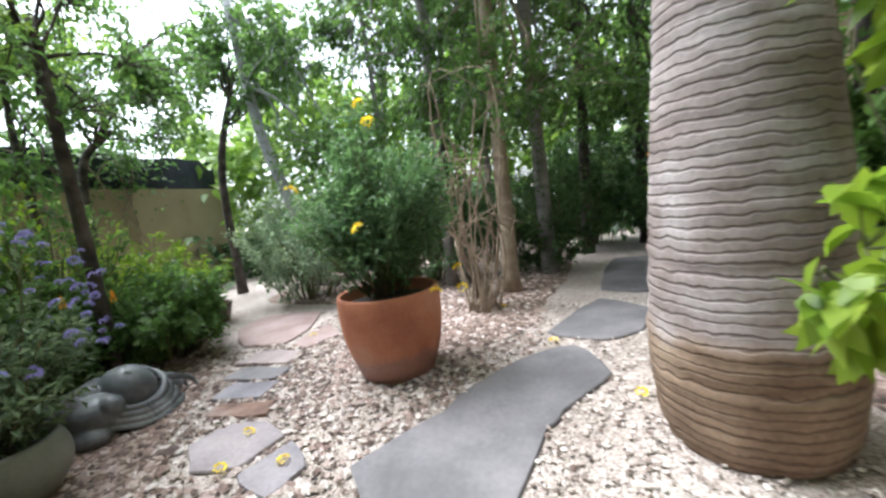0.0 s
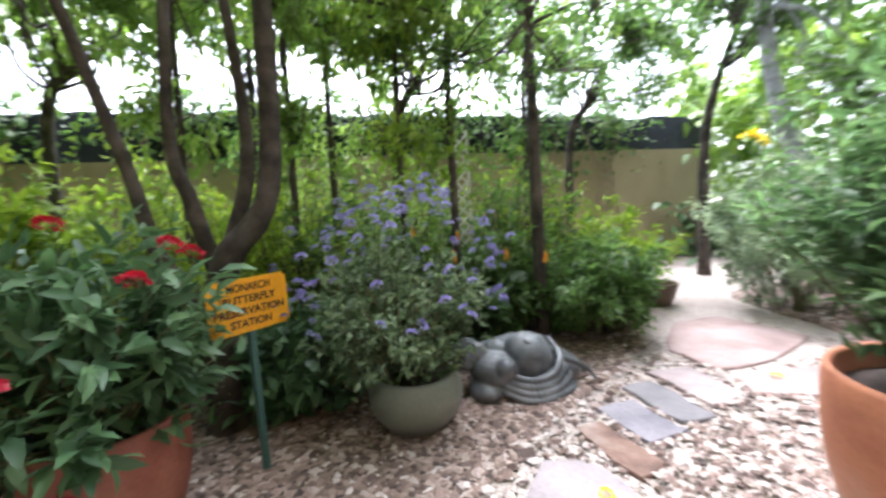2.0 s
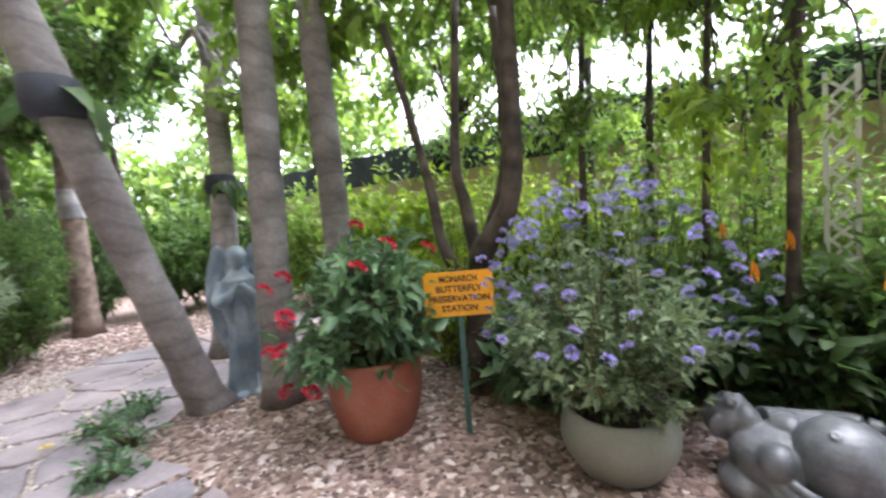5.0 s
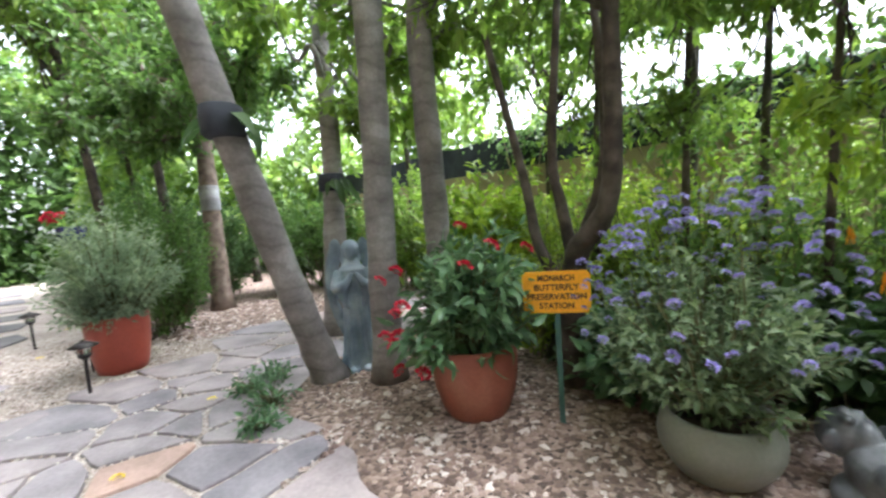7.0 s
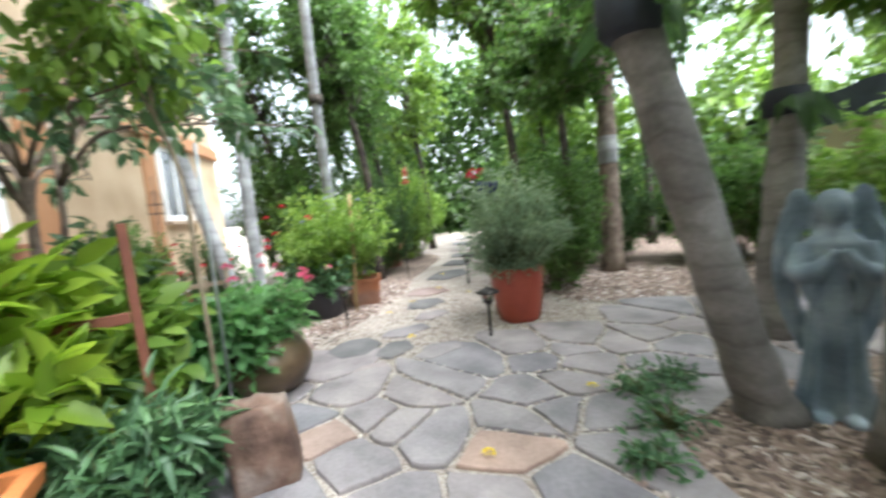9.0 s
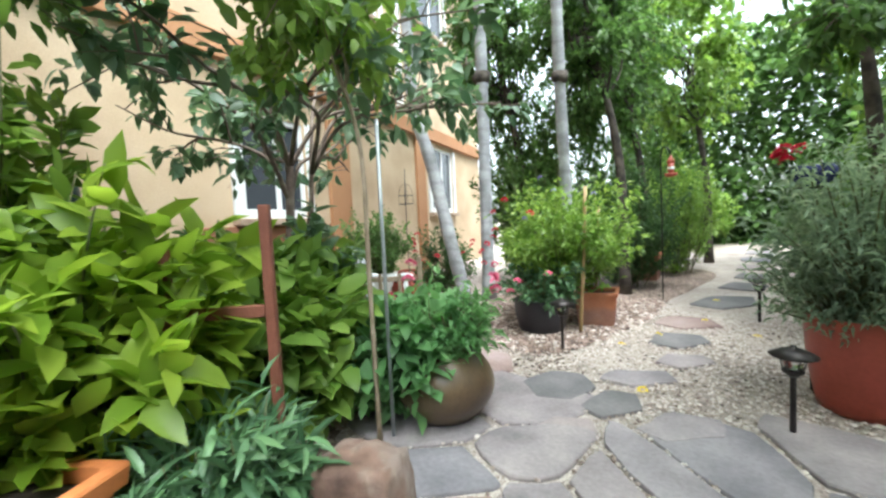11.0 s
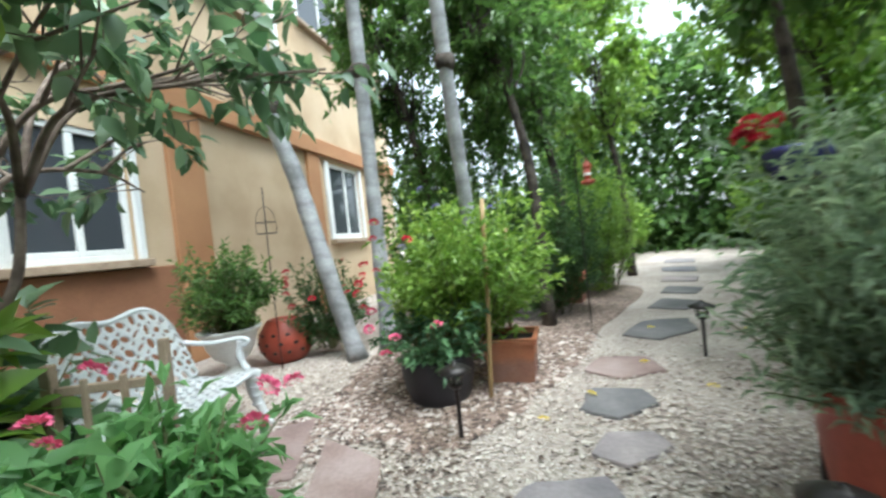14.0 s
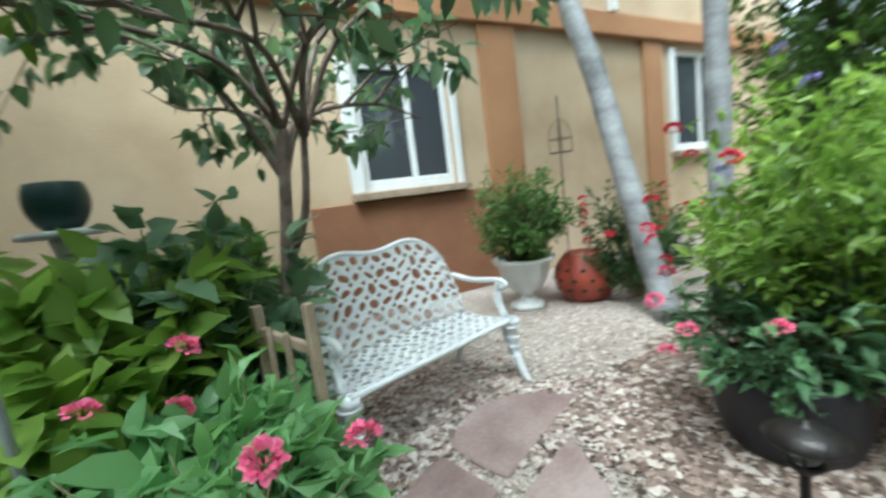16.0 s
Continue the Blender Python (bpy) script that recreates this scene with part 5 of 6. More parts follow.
tree("garden_tree", ((-2.0, -1.3, 0), (-2.1, -1.35, 1.0), (-2.25, -1.5, 2.2), (-2.35, -1.7, 4.0)), (0.16, 0.13, 0.115, 0.09), GREYBARK,
     (((-2.5, -1.7, 4.0), (2.2, 2.2, 1.1), 120), ((-2.9, -1.2, 2.6), (1.2, 1.0, 0.5), 50)), 0.15, L_BRIGHT, "pale grey tree standing behind the angel statue", 26)
mt = tree("multi_stem_tree", ((-2.42, 1.5, 0), (-2.4, 1.52, 0.5), (-2.38, 1.59, 0.95), (-2.36, 1.85, 1.35), (-2.3, 1.92, 2.4), (-2.25, 1.95, 3.3)), (0.1, 0.085, 0.08, 0.06, 0.05, 0.04), DARKBARK,
          (((-2.6, 1.7, 3.0), (1.5, 1.7, 0.8), 120), ((-3.0, 2.6, 2.6), (1.0, 1.2, 0.5), 60)), 0.095, L_BRIGHT, "dark many-stemmed small tree above the sign", 30)
for pts in (((-0.0, 0.03, 0.6), (0.05, -0.2, 1.0), (0.05, -0.3, 1.5), (0.1, -0.55, 2.6)), ((0, 0.06, 0.8), (-0.02, -0.05, 1.3), (-0.05, -0.12, 1.65), (-0.1, -0.05, 2.7)), ((0.03, 0.12, 1.0), (-0.1, 0.25, 1.6), (-0.12, 0.2, 2.6))):
    bm = bmesh.new()
    q = smooth_path(pts, 6)
    tube_into(bm, q, np.linspace(0.05, 0.025, len(q)), 10)
    part("stem", bm, DARKBARK, mt)
tree("slim_tree", ((-2.85, 3.85, 0), (-2.83, 3.84, 1.0), (-2.86, 3.86, 2.2), (-2.9, 3.9, 2.9)), (0.055, 0.05, 0.045, 0.035), DARKBARK,
     (((-2.9, 3.9, 2.9), (1.7, 1.7, 0.7), 90), ((-2.6, 3.6, 2.2), (1.2, 1.2, 0.3), 30)), 0.085, L_MID, "slim dark tree with spreading branches", 14, twig=0.008)
tree("white_band_tree", ((-1.5, -4.3, 0), (-1.52, -4.4, 1.2), (-1.55, -4.5, 2.6), (-1.5, -4.5, 4.4)), (0.16, 0.14, 0.13, 0.11), BROWNBARK,
     (((-1.6, -4.5, 4.0), (2.4, 2.4, 1.4), 200), ((-0.7, -3.8, 2.9), (1.4, 1.6, 0.7), 110), ((-1.4, -2.4, 3.2), (1.4, 1.0, 0.5), 50)), 0.12, L_MID, "tree trunk with a pale painted band", 34)
bm = lathe([(0.146, 1.62), (0.147, 1.64), (0.147, 2.0), (0.146, 2.02)], 20)
o = part("painted_band", bm, WHITEBARK, bpy.data.objects["white_band_tree"], "pale painted band")
o.location = (-0.03, -0.14, 0)
for nm, pts, rr in (("pale_palm", ((3.95, -3.6, 0), (3.92, -3.58, 1.6), (3.85, -3.52, 3.3), (3.8, -3.45, 6.5)), (0.1, 0.09, 0.085, 0.08)), ("pale_palm", ((2.6, -3.65, 0), (2.55, -3.5, 1.4), (2.4, -3.15, 2.82), (2.2, -2.75, 4.6), (2.1, -2.5, 6.0)), (0.075, 0.07, 0.065, 0.06, 0.055)), ("pale_palm", ((3.9, -3.05, 0), (4.02, -2.88, 0.95), (4.16, -2.7, 2.07), (4.28, -2.55, 2.81), (4.3, -2.52, 3.83), (4.35, -2.5, 5.0)), (0.1, 0.095, 0.09, 0.085, 0.08, 0.07))):
    th = tree(nm, pts, rr, WHITEBARK, (((pts[-1][0], pts[-1][1], pts[-1][2] + 0.3), (1.6, 1.6, 0.6), 30),), 0.4, L_MID, "slender pale palm trunk with dark knots by the house", 18, width=0.1, droop=0.5, category="palm tree")
    for kz in (2.82,):
        i = min(range(len(pts)), key=lambda n: abs(pts[n][2] - kz))
        bm = bmesh.new()
        bmesh.ops.create_icosphere(bm, subdivisions=2, radius=rr[i] * 1.5)
        for v in bm.verts:
            v.co *= 1 + 0.3 * noise.noise(v.co * 20)
        q = part("knot", bm, DARKBARK, th)
        q.location = (pts[i][0] - pts[0][0], pts[i][1] - pts[0][1], pts[i][2])

# ---- north thicket ----
for x, y, r, bark, lean in ((-0.35, 6.2, 0.07, GREYBARK, 0.02), (-2.6, 7.2, 0.1, WHITEBARK, -0.25), (0.9, 6.4, 0.1, GREYBARK, 0.0), (1.6, 7.6, 0.09, DARKBARK, 0.05), (2.6, 8.0, 0.1, DARKBARK, 0.0), (0.15, 7.6, 0.06, GREYBARK, 0.05), (-1.3, 7.4, 0.05, GREYBARK, -0.02), (3.8, 8.0, 0.09, DARKBARK, 0.03), (0.4, 5.6, 0.09, TWIG, 0.02)):
    tree("thicket_tree", ((x, y, 0), (x + lean, y, 1.2), (x + lean * 2.4, y, 2.6), (x + lean * 3, y, 4.6)), (r, r * 0.9, r * 0.8, r * 0.6), bark,
         (((x, y, 3.8), (1.5, 1.4, 1.6), 80), ((x + 0.3, y - 0.2, 2.2), (1.1, 0.9, 0.8), 40)), 0.1, L_MID, "slender thicket tree with light green leaves", 30)
tg = empty("dry_vine", 0.12, 5.0, 0, 0, "tangle of dry bare vine stems", "vine")
for k in range(26):
    bm = bmesh.new()
    a, h = rnd.uniform(0, 6.28), rnd.uniform(0.7, 2.3)
    q = smooth_path(((0.15 * math.cos(a), 0.15 * math.sin(a), 0), (rnd.uniform(-0.25, 0.25), rnd.uniform(-0.2, 0.2), h * 0.45), (rnd.uniform(-0.35, 0.35), rnd.uniform(-0.3, 0.3), h), (rnd.uniform(-0.5, 0.5), rnd.uniform(-0.4, 0.4), h * rnd.uniform(0.7, 1.2))), 5)
    tube_into(bm, q, np.linspace(0.012, 0.004, len(q)), 5)
    part("stem", bm, TWIG, tg)
for nm, x, y, z1, rx, ry, n, per, leaf, mat, lab in (
    ("variegated_shrub", -2.3, 6.2, 1.7, 0.9, 0.8, 150, 40, 0.075, L_SILVER, "pale grey-green shrub beside the pink flagstones"),
    ("thicket_shrub", 0.9, 6.6, 1.7, 1.0, 0.7, 130, 40, 0.08, L_DARK, "dark undergrowth below the thicket trees"),
    ("thicket_shrub", -0.6, 6.6, 1.8, 1.2, 0.8, 160, 40, 0.08, L_DARK, "dark undergrowth below the thicket trees"),
    ("thicket_shrub", 2.9, 7.6, 1.9, 1.0, 0.9, 150, 40, 0.09, L_DARK, "dark undergrowth below the thicket trees"),
    ("low_shrub", -2.8, 4.3, 0.95, 0.75, 0.65, 160, 40, 0.08, L_MID, "low dark shrub beside the stepping stones"),
    ("yellow_green_shrub", -3.5, 5.0, 1.15, 0.8, 0.7, 120, 34, 0.09, L_YELLOW, "yellow-green shrub in front of the garden wall"),
    ("yellow_green_shrub", -4.2, 3.2, 1.4, 0.8, 0.9, 110, 34, 0.1, L_BRIGHT, "bright green shrub in front of the garden wall"),
    ("yellow_green_shrub", -4.0, 1.4, 1.5, 0.8, 1.0, 120, 34, 0.1, L_YELLOW, "yellow-green shrub in front of the garden wall"),
    ("low_shrub", -2.9, 2.9, 0.85, 0.5, 0.7, 90, 26, 0.12, L_DARK, "dark broad-leaved plant behind the statue"),
    ("low_shrub", -2.5, 1.9, 0.7, 0.4, 0.5, 80, 22, 0.11, L_BLUE, "green plant behind the yellow sign"),
    ("thin_shrub", -3.9, 4.3, 1.9, 0.6, 0.8, 70, 20, 0.1, L_YELLOW, "thin tall green shrub against the wall"),
    ("thin_shrub", -3.6, 0.9, 1.9, 0.6, 0.8, 60, 20, 0.1, L_BRIGHT, "thin tall green shrub against the wall"),
    ("low_shrub", -3.1, 3.6, 1.0, 0.5, 0.5, 80, 26, 0.1, L_MID, "green leafy plant behind the statue"),
    ("thin_shrub", -3.3, 2.4, 1.6, 0.6, 0.9, 80, 20, 0.09, L_MID, "thin tall green shrub against the wall"),
    ("hedge_shrub", -3.6, -0.2, 1.9, 1.0, 0.9, 160, 34, 0.12, L_YELLOW, "bright yellow-green shrub beyond the trees"),
    ("hedge_shrub", -4.2, -2.6, 2.3, 1.1, 1.2, 190, 34, 0.12, L_BRIGHT, "bright green shrub beyond the paving"),
    ("hedge_shrub", -3.4, -4.6, 2.2, 1.2, 1.1, 190, 36, 0.12, L_MID, "green shrub behind the painted tree"),
    ("hedge_shrub", -1.6, -5.4, 2.2, 1.2, 1.0, 190, 36, 0.1, L_DARK, "dark green shrub beside the path"),
    ("hedge_shrub", -0.6, -3.4, 2.0, 0.75, 0.9, 170, 46, 0.08, L_MID, "feathery green shrub beside the path"),
    ("hedge_shrub", -0.9, -7.6, 2.6, 1.3, 1.4, 190, 36, 0.12, L_MID, "green hedge shrub along the path"),
    ("hedge_shrub", -0.8, -11.0, 2.8, 1.5, 1.8, 190, 36, 0.15, L_BRIGHT, "bright green hedge shrub along the path"),
    ("clipped_hedge", 2.6, -5.6, 2.3, 0.85, 1.0, 240, 44, 0.08, L_DARK, "dark green hedge clipped beside the path"),
    ("clipped_hedge", 2.5, -7.6, 2.6, 0.75, 1.2, 220, 44, 0.09, L_BRIGHT, "bright climbing hedge beside the path"),
    ("hedge_shrub", 3.6, -5.2, 3.4, 1.1, 1.3, 230, 40, 0.1, L_MID, "tall green shrub between palms and hedge"),
    ("hedge_shrub", 3.6, -9.5, 3.0, 1.3, 1.8, 190, 36, 0.15, L_MID, "green hedge shrub along the path"),
    ("hedge_shrub", 3.9, -13.5, 2.6, 1.5, 2.2, 170, 36, 0.18, L_BRIGHT, "bright green hedge shrub along the path"),
    ("hedge_shrub", -0.6, -15.5, 2.6, 1.5, 2.2, 170, 36, 0.18, L_BRIGHT, "bright green hedge shrub along the path"),
    ("broad_shrub", 2.4, 0.3, 1.25, 0.58, 0.65, 140, 22, 0.19, L_BRIGHT, "bright broad-leaved shrub by the bench"),
    ("fern_shrub", 1.55, 0.85, 0.62, 0.4, 0.38, 90, 30, 0.13, L_BLUE, "fine narrow-leaved green plant beside the stone"),
    ("yellow_green_shrub", 2.1, 1.3, 1.6, 0.62, 0.8, 120, 22, 0.19, L_YELLOW, "yellow-green broad-leaved shrub above an orange planter"),
    ("broad_shrub", 3.5, 0.4, 1.3, 0.7, 0.7, 110, 22, 0.14, L_MID, "green broad-leaved shrub against the house"),
    ("house_shrub", 5.3, 0.6, 1.3, 0.6, 0.7, 90, 24, 0.12, L_MID, "green shrub below the house wall"),
    ("low_shrub", 2.0, -0.32, 0.84, 0.42, 0.4, 100, 18, 0.14, L_FRESH, "low broad-leaved plant in front of the bench"),
    ("thin_shrub", -3.7, 1.9, 1.9, 0.7, 0.8, 110, 18, 0.085, L_YELLOW, "thin tall yellow-green shrub against the wall"),
    ("thin_shrub", -3.8, 3.0, 2.1, 0.7, 0.8, 120, 18, 0.085, L_BRIGHT, "thin tall green shrub against the wall"),
    ("thin_shrub", -3.4, 3.9, 1.9, 0.6, 0.7, 100, 18, 0.09, L_MID, "thin tall green shrub against the wall"),
    ("thin_shrub", -4.6, 0.6, 2.3, 0.8, 0.9, 130, 20, 0.09, L_YELLOW, "thin tall yellow-green shrub against the wall"),
    ("thin_shrub", -4.8, 2.4, 2.4, 0.7, 1.0, 130, 20, 0.09, L_BRIGHT, "thin tall green shrub against the wall"),
    ("thin_shrub", -2.75, 1.1, 1.5, 0.5, 0.5, 90, 20, 0.08, L_YELLOW, "thin yellow-green shrub behind the pentas"),
    ("thicket_shrub", 1.9, 8.4, 2.4, 1.1, 0.8, 230, 40, 0.1, L_DARK, "dark undergrowth closing the end of the path"),
    ("thicket_shrub", 3.2, 6.6, 2.2, 0.8, 0.8, 170, 40, 0.1, L_DARK, "dark undergrowth beside the slate path"),
    ("yellow_green_shrub", 2.55, 1.65, 2.45, 0.75, 0.75, 200, 20, 0.15, L_BRIGHT, "tall yellow-green broad-leaved shrub by the house"),
    ("hedge_shrub", 4.6, -5.6, 4.2, 1.0, 1.1, 240, 38, 0.12, L_MID, "tall green shrub at the corner of the house"),
    ("broad_shrub", 2.75, -0.05, 1.4, 0.5, 0.45, 80, 18, 0.16, L_GREY, "grey-green broad-leaved shrub behind the bench"),
    ("dark_shrub", 2.6, 4.6, 2.2, 0.8, 0.9, 150, 34, 0.12, L_MID, "green shrub behind the palm"),
):
    shrub(nm, x, y, 0.02, z1, rx, ry, n, per, leaf, mat, lab, width=0.2 if nm == "fern_shrub" else 0.52 if nm in ("broad_shrub", "low_shrub") else 0.42, lift=0.45, base_r=0.3)
for x, y, s in ((-0.8, 0.05, 0.2), (-0.75, -0.35, 0.16), (-1.0, -0.45, 0.15), (-0.62, 0.35, 0.14)):
    shrub("weed", x, y, 0.01, s, s, s, 16, 10, 0.06, L_BLUE, "small green weed at the edge of the paving", "plant")

# ---- canopy by the house: a shrubby tree with crooked branches ----
ct = empty("crooked_tree", 3.3, -0.16, 0, 0, "crooked thin tree with large grey-green leaves in front of the house", "tree")
bm = bmesh.new()
q = smooth_path(((0, 0, 0), (0.04, -0.08, 0.8), (0.1, -0.14, 1.35), (0.13, -0.18, 1.75)), 6)
tube_into(bm, q, np.linspace(0.044, 0.032, len(q)), 12)
q = smooth_path(((0.06, -0.1, 0.95), (0.0, -0.26, 1.25), (0.02, -0.32, 1.7)), 6)
tube_into(bm, q, np.linspace(0.028, 0.02, len(q)), 10)
part("trunk", bm, BROWNBARK, ct)
bm = bmesh.new()
tips = []
for k in range(13):
    a = k * 2.399 + 0.4
    reach, up = rnd.uniform(0.8, 1.5) + 0.45 * max(0.0, -math.cos(a)), rnd.uniform(0.3, 1.1)
    st = ((0.13, -0.18, 1.75), (0.02, -0.32, 1.68), (0.11, -0.15, 1.45))[k % 3]
    cx, cy = math.cos(a) * reach, math.sin(a) * reach
    e = (st[0] + cx, st[1] + cy, st[2] + up * 0.75 + 0.1)
    m1 = (st[0] + cx * 0.2 + rnd.uniform(-0.05, 0.05), st[1] + cy * 0.2 + rnd.uniform(-0.05, 0.05), st[2] + 0.25 + up * 0.3)
    m2 = (st[0] + cx * 0.6 + rnd.uniform(-0.14, 0.14), st[1] + cy * 0.6 + rnd.uniform(-0.14, 0.14), st[2] + up * 0.8 + rnd.uniform(0, 0.2))
    q = smooth_path((st, m1, m2, e), 7)
    tube_into(bm, q, np.linspace(0.022, 0.006, len(q)), 8)
    tips += [(q[int(len(q) * f)], q[-1]) for f in (0.7, 0.85, 0.95)]
    for f in (0.35, 0.5, 0.66):
        b0 = q[int(len(q) * f)]
        d = Vector((cx * 0.4 + rnd.uniform(-0.6, 0.6), cy * 0.4 + rnd.uniform(-0.6, 0.6), rnd.uniform(-0.1, 0.5)))
        r = smooth_path((b0, b0 + d * 0.45 + Vector((0, 0, rnd.uniform(-0.08, 0.1))), b0 + d), 6)
        tube_into(bm, r, np.linspace(0.014, 0.004, len(r)), 6)
        tips += [(r[int(len(r) * g)], r[-1]) for g in (0.4, 0.65, 0.9)]
o = np.array([tuple(t[0]) for t in tips])
e = o + (np.array([tuple(t[1]) for t in tips]) - o) * 0.5 + rng.normal(0, 0.2, (len(o), 3))
p, way, mid = sprays(o, e, 10, 0.03, 0.08, 0.2)
shoots(bm, o, mid, e, 0.006)
part("branching", bm, BROWNBARK, ct)
way[:, 2] -= 0.3
leaf_mesh("crown", p, way, 0.15, L_GREY, ct, 0.5, 0.3)
tree("stake_tree", ((1.8, 0.0, 0), (1.78, 0.02, 0.9), (1.82, 0.0, 1.6), (2.0, 0.0, 2.1)), (0.013, 0.013, 0.012, 0.01), TWIG,
     (((2.1, 0.1, 2.3), (0.7, 0.7, 0.4), 40),), 0.11, L_BRIGHT, "young staked tree with a bright green crown", 22, width=0.5, twig=0.006)
tree("shade_tree", ((3.2, 3.0, 0), (3.2, 2.9, 1.4), (3.0, 2.7, 2.4)), (0.09, 0.08, 0.06), DARKBARK,
     (((2.6, 1.4, 2.9), (1.4, 1.3, 0.7), 70), ((2.1, 0.7, 2.9), (0.9, 0.8, 0.4), 56)), 0.13, L_MID, "dark green tree over the planters", 30)

tree("leafy_sapling", ((1.5, 2.2, 0), (1.45, 2.2, 0.35), (1.32, 2.17, 0.7)), (0.014, 0.012, 0.01), STEM,
     (((1.2, 2.1, 0.95), (0.18, 0.2, 0.3), 14), ((1.5, 2.35, 1.5), (0.2, 0.2, 0.35), 10)), 0.15, L_YELLOW, "bright green leafy sapling beside the palm trunk", 7, twig=0.004, spread=0.02)
# slender saplings in the west bed
for x, y, h, r, mat in ((-3.3, 1.95, 3.0, 0.03, L_BRIGHT), (-3.0, 3.15, 2.8, 0.035, L_BRIGHT), (-3.1, 2.75, 2.6, 0.025, L_YELLOW), (-3.9, 2.3, 3.0, 0.035, L_BRIGHT), (-4.6, 1.6, 3.2, 0.045, L_MID), (-3.4, 1.2, 3.0, 0.03, L_BRIGHT), (-4.3, 4.6, 2.9, 0.04, L_MID)):
    tree("sapling", ((x, y, 0), (x + 0.03, y + 0.02, h * 0.4), (x - 0.02, y + 0.05, h * 0.8), (x, y + 0.08, h)), (r, r * 0.9, r * 0.8, r * 0.6), DARKBARK,
         (((x, y, h), (0.8, 0.8, 0.5), 30), ((x + 0.1, y, h * 0.62), (0.5, 0.5, 0.5), 14)), 0.1, mat, "slender sapling with bright leaves before the garden wall", 18, twig=0.005)
orange = flower_mesh("flower", 0.06, 6, F_ORANGE)
gold = flower_mesh("flower", 0.035, 8, F_ORANGE)
gs = shrub("golden_shrimp_plant", -2.9, 3.05, 0.02, 0.72, 0.4, 0.4, 50, 16, 0.12, L_DARK, "dark leafy plant with upright golden flower spikes", "plant")
for a, b, c in ((0.3, -0.05, 0.78), (0.2, 0.42, 0.74), (0.0, 0.1, 0.9), (-0.2, -0.2, 0.95), (0.3, 0.7, 0.7)):
    ob = new("flower", gold)
    ob.parent = gs
    ob.matrix_basis = pose(a, b, c) @ Matrix.Diagonal((0.6, 0.6, 3.4, 1))

og = shrub("orange_flower_shrub", 2.35, 5.3, 0.02, 1.75, 0.5, 0.6, 110, 24, 0.1, L_BRIGHT, "green shrub with orange and yellow flowers beyond the palm")
for k in range(26):
    a = rnd.uniform(0, 6.28)
    put_flower((orange, yel)[k % 3 == 0], "flower", og, 0.5 * math.cos(a), 0.58 * math.sin(a), rnd.uniform(0.5, 1.65), rnd.uniform(0.7, 1.1))

# climbers over the garden screen
for y, hang in ((-1.2, 0.5), (0.8, 0.35), (1.9, 0.55), (3.1, 0.4), (4.3, 0.6), (5.6, 0.5), (7.0, 0.5)):
    n = 520
    p = np.column_stack((rng.normal(0.06, 0.09, n), rng.normal(0, 0.5, n), 2.62 - np.abs(rng.normal(0, hang, n)) + rng.uniform(0, 0.28, n)))
    w = np.column_stack((rng.uniform(0.3, 1, n), rng.normal(0, 0.6, n), rng.normal(-0.3, 0.5, n)))
    cl = empty("climber", -5.8, y, 0, 0, "leafy climber hanging over the dark garden screen", "climber")
    leaf_mesh("foliage", p, w, 0.11, L_MID, cl, 0.6, 0.3)
    bm = bmesh.new()
    for k in range(5):
        tube_into(bm, smooth_path(((0.14, rnd.uniform(-0.3, 0.3), 0), (0.15, rnd.uniform(-0.3, 0.3), 1.2), (0.13, rnd.uniform(-0.5, 0.5), 2.2), (0.08, rnd.uniform(-0.6, 0.6), 2.62)), 5), np.linspace(0.014, 0.006, 16), 5)
    part("stem_clump", bm, TWIG, cl)

# epiphytes tied to the grey trunks
for x, y, z, r in ((-0.66, 0.17, 1.98, 0.125), (-2.17, -1.42, 1.75, 0.14)):
    ep = empty("epiphyte", x, y, z, rnd.uniform(0, 360), "dark tied band with long hanging leaves on a trunk", "plant")
    part("band", lathe([(r * 0.9, -0.1), (r * 1.06, -0.08), (r * 1.1, 0.0), (r * 1.04, 0.09), (r * 0.9, 0.1)], 18, 0.06, True), NETTING, ep)
    n = 12
    a = rng.uniform(0, 6.28, n)
    p = np.column_stack((np.cos(a) * r, np.sin(a) * r, rng.uniform(-0.06, 0.06, n)))
    w = np.column_stack((np.cos(a) * 0.6, np.sin(a) * 0.6, rng.uniform(-1.0, 0.2, n)))
    leaf_mesh("foliage", p, w, 0.27, L_DARK, ep, 0.3, 0.45)

# by the house: white side table with a dark pot, red jug on the far sill, wire hanger
tb = empty("side_table", 3.75, 1.2, 0, 20, "small white pedestal table against the house", "table")
part("top", lathe([(0.2, 1.28), (0.24, 1.29), (0.24, 1.32), (0.22, 1.33)], 28, closed=True), WHITE, tb)
part("pedestal", lathe([(0.17, 0.0), (0.16, 0.05), (0.05, 0.12), (0.045, 0.7), (0.06, 1.1), (0.09, 1.28)], 20, closed=True), WHITE, tb)
pot("teal_pot", 3.75, 1.2, 0.1, 0.15, 0.3, TEAL, "dark teal glazed pot on a white table", z=1.332, belly=0.04, lip=0.02, soil=0.03)
wh = empty("wire_hanger", 4.5, -2.5, 0, 60, "rusty wire basket hanger on a thin pole beside the urn", "plant hanger")
bm = bmesh.new()
tube_into(bm, ((0, 0, 0), (0.01, 0, 1.0), (0, 0, 2.0)), (0.006, 0.006, 0.006), 6)
part("pole", bm, DARKMETAL, wh)
for zz in (1.5, 1.62):
    bm = bmesh.new()
    tube_into(bm, [(0.1 * math.cos(a), 0.1 * math.sin(a), zz) for a in (2 * math.pi * k / 24 for k in range(25))], [0.004] * 25, 5)
    part("hoop", bm, DARKMETAL, wh)
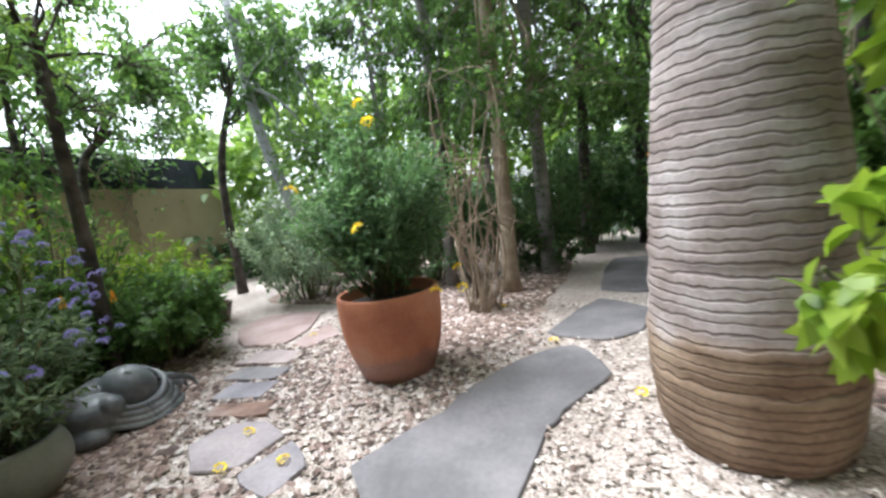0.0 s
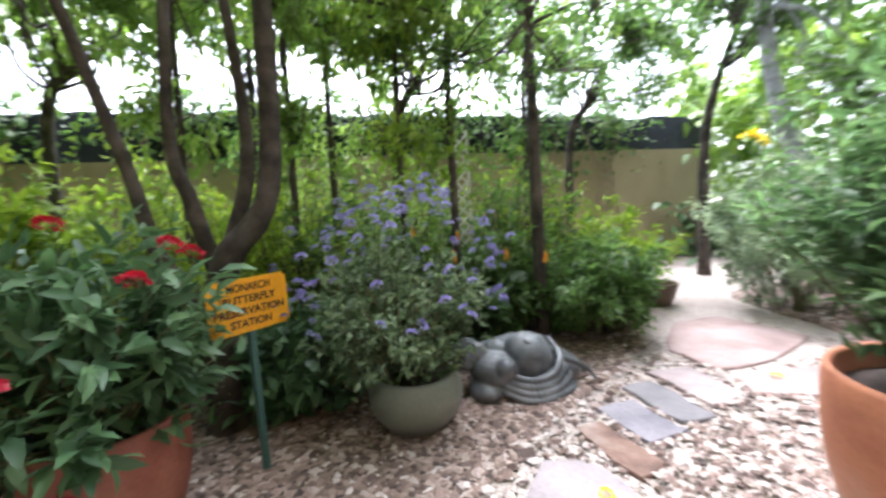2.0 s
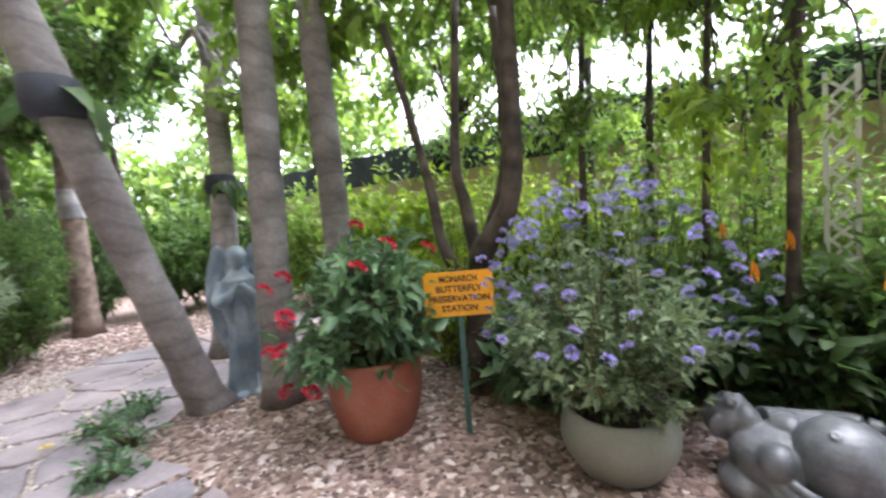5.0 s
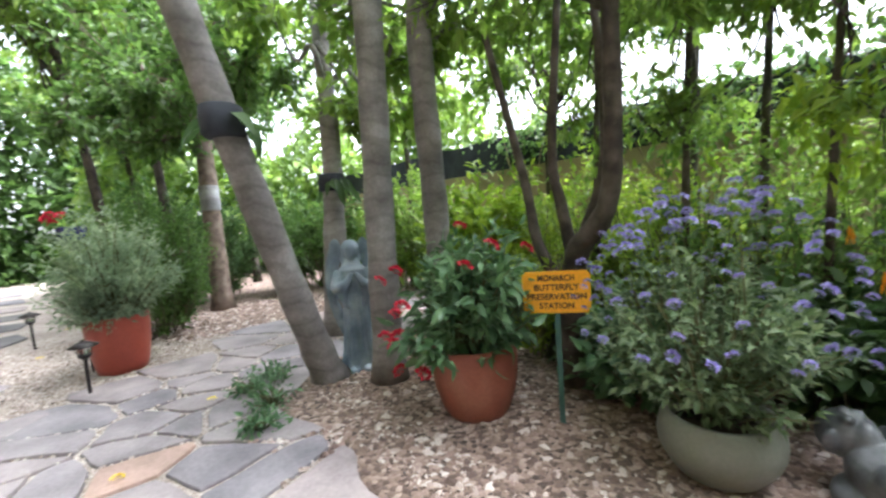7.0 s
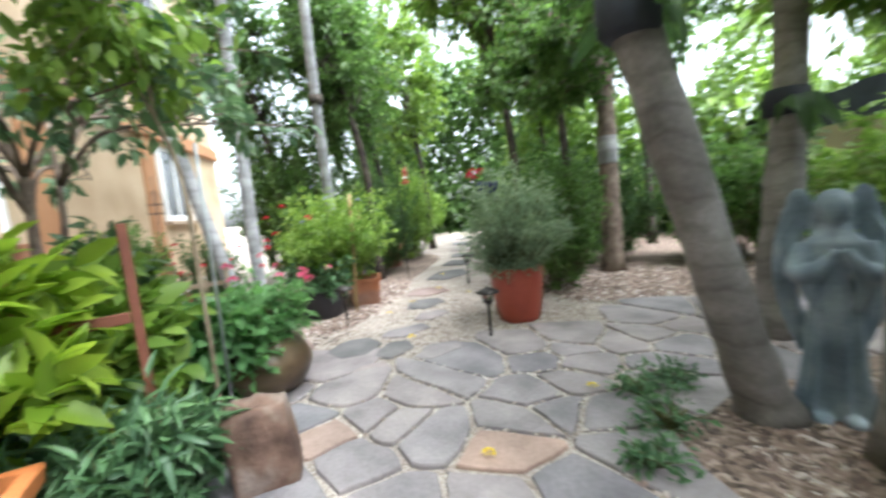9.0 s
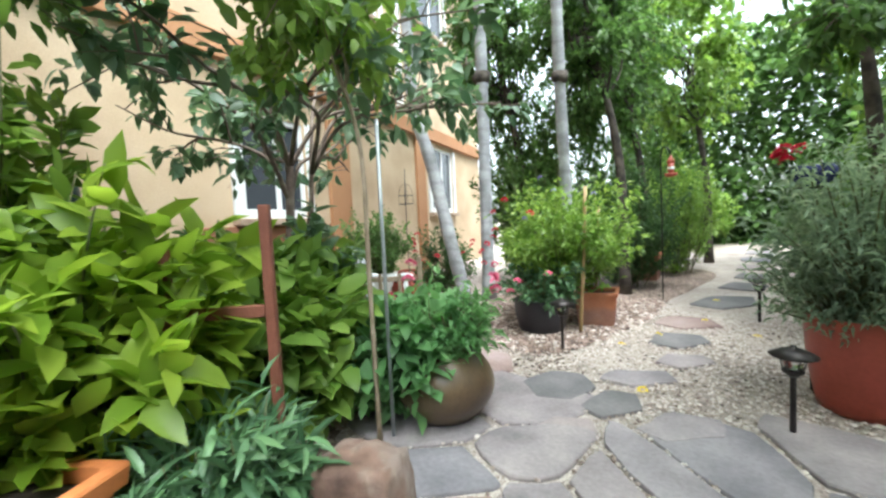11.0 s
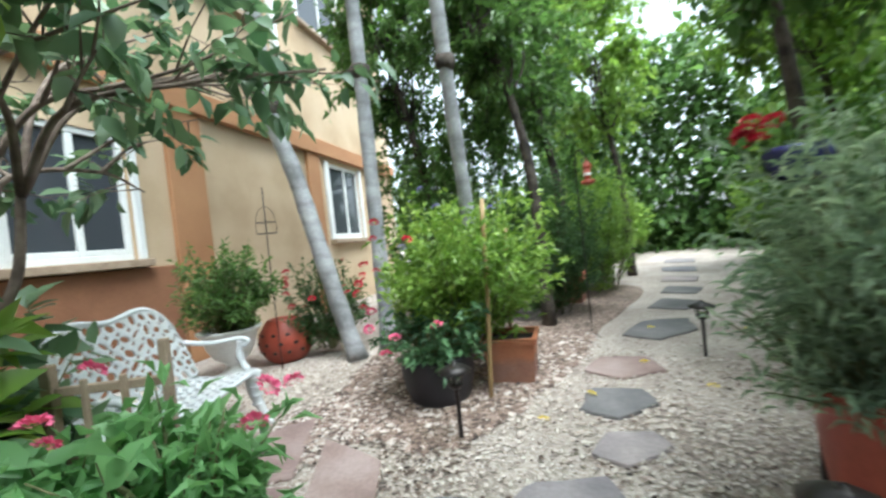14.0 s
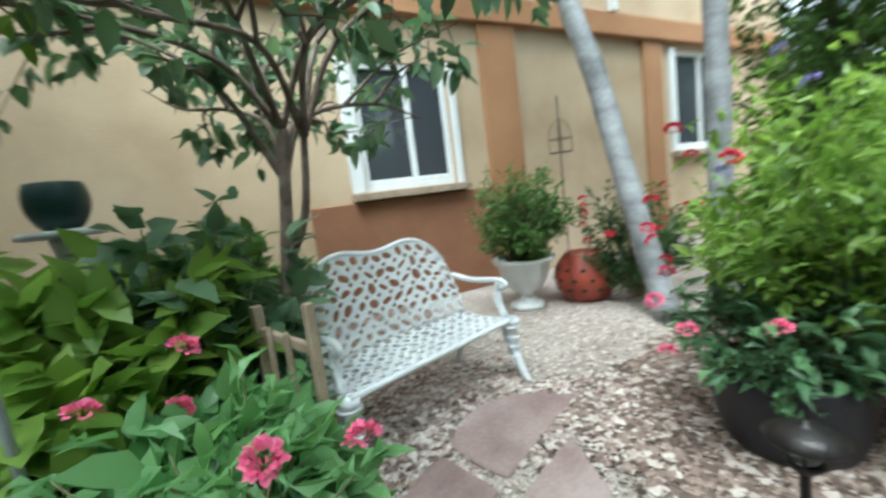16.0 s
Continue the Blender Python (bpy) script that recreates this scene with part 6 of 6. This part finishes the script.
for k in range(4):
    bm = bmesh.new()
    a = k * math.pi / 2
    tube_into(bm, smooth_path(((0.1 * math.cos(a), 0.1 * math.sin(a), 1.5), (0.1 * math.cos(a), 0.1 * math.sin(a), 1.62), (0.07 * math.cos(a), 0.07 * math.sin(a), 1.74), (0, 0, 1.8)), 5), [0.003] * 16, 5)
    part("wire", bm, DARKMETAL, wh)

# ---- fallen petals ----
for x, y in ((-0.75, 2.75), (-1.05, 2.7), (-1.5, 4.6), (0.65, 4.0), (1.0, 3.2), (-1.1, 3.0), (0.3, 5.0), (1.3, -2.9), (1.1, -3.7), (0.6, -3.3), (1.45, -2.4), (0.95, -1.5), (0.1, 0.3), (-0.5, -0.4), (1.25, -4.9), (0.4, -5.0)):
    fl = new("fallen_flower", yel)
    fl.matrix_basis = pose(x, y, 0.035, rnd.uniform(-20, 20), 0, rnd.uniform(0, 360)) @ Matrix.Diagonal((0.6, 0.6, 0.35, 1))
    tagged(fl, "fallen yellow trumpet flower on the ground", "flower", "fallen flowers")

# ---- far woods ----
def woods(name, cx, cy, r0, a0, a1, h, n, leaf, mat, label):
    a = np.radians(rng.uniform(a0, a1, n))
    clump = np.sin(a * 17) * 0.5 + np.sin(a * 29 + 1) * 0.3
    top = h * (0.75 + 0.3 * clump)
    z = rng.uniform(0, 1, n) ** 0.8 * top
    r = r0 + rng.normal(0, 0.8, n) + 0.5 * np.sin(z * 2 + a * 9)
    p = np.column_stack((cx + r * np.cos(a), cy + r * np.sin(a), np.maximum(z, 0.1)))
    w = np.column_stack((-np.cos(a), -np.sin(a), np.full(n, -0.2))) + rng.normal(0, 0.7, (n, 3))
    tagged(leaf_mesh(name, p, w, leaf, mat, None, 0.5, 0.3), label, "trees", kind="stuff")


woods("far_woods", 0, 0, 13, 40, 125, 6.5, 16000, 0.35, L_BRIGHT, "green wood beyond the garden to the north")
woods("far_woods", 0, 0, 11, 200, 270, 5.5, 16000, 0.3, L_BRIGHT, "bright green wood beyond the southern hedges")
woods("far_woods", 0, -4, 14, 255, 300, 9.5, 15000, 0.4, L_MID, "tall wood at the far end of the path")
woods("far_woods", 0, 0, 12, 130, 200, 3.6, 7000, 0.3, L_DARK, "dark tree line beyond the garden wall")
woods("far_hedge", 0, -4, 13.3, 255, 300, 1.7, 7000, 0.28, L_MID, "low hedge below the far wood")
woods("far_hedge", 0, 0, 10.4, 200, 266, 1.6, 7000, 0.24, L_MID, "low hedge below the southern wood")
woods("far_hedge", 0, 0, 11.0, 62, 125, 1.5, 6000, 0.24, L_DARK, "low hedge below the northern wood")
# tall trees round about
for x, y, z, rx, ry, rz, n, mat, lf in ((-2.4, -6.8, 4.6, 2.0, 2.4, 1.8, 170, L_MID, 0.15), (-0.6, -9.5, 5.0, 1.7, 2.2, 2.0, 220, L_BRIGHT, 0.17), (-0.7, -6.0, 5.6, 2.0, 2.0, 0.9, 140, L_MID, 0.15), (3.2, -6.3, 4.0, 1.45, 1.8, 2.6, 380, L_MID, 0.12), (2.9, -9.4, 4.8, 1.5, 2.2, 2.6, 260, L_BRIGHT, 0.16), (4.8, -4.9, 4.6, 1.1, 1.2, 2.0, 210, L_MID, 0.13), (2.9, -4.6, 4.2, 1.0, 1.0, 1.9, 210, L_MID, 0.11), (0.3, -5.0, 4.7, 1.6, 1.4, 0.9, 150, L_BRIGHT, 0.13),
                                    (0.0, 8.0, 4.6, 3.2, 1.5, 1.8, 190, L_BRIGHT, 0.13), (3.4, 6.6, 3.6, 1.6, 1.6, 1.5, 130, L_MID, 0.13), (-3.6, 7.6, 3.8, 1.5, 1.4, 1.3, 120, L_MID, 0.12), (-4.0, 3.4, 3.1, 1.3, 2.6, 0.9, 150, L_BRIGHT, 0.1), (-4.4, 6.0, 3.0, 1.3, 1.6, 0.9, 120, L_MID, 0.1), (-4.2, 0.2, 3.1, 1.2, 2.2, 0.9, 150, L_BRIGHT, 0.11), (-4.6, -3.4, 3.8, 1.4, 2.2, 1.5, 130, L_BRIGHT, 0.14), (3.3, 4.6, 3.0, 1.1, 1.3, 1.3, 130, L_BRIGHT, 0.14)):
    tree("canopy_tree", ((x - 0.5, y - 0.3, 0), (x - 0.45, y - 0.3, 2.0), (x - 0.2, y, z - 0.4)), (0.02 + z * 0.014, 0.015 + z * 0.012, 0.04), DARKBARK, (((x, y, z), (rx, ry, rz), n),), lf, mat, "tall tree with a spreading green canopy", 34)
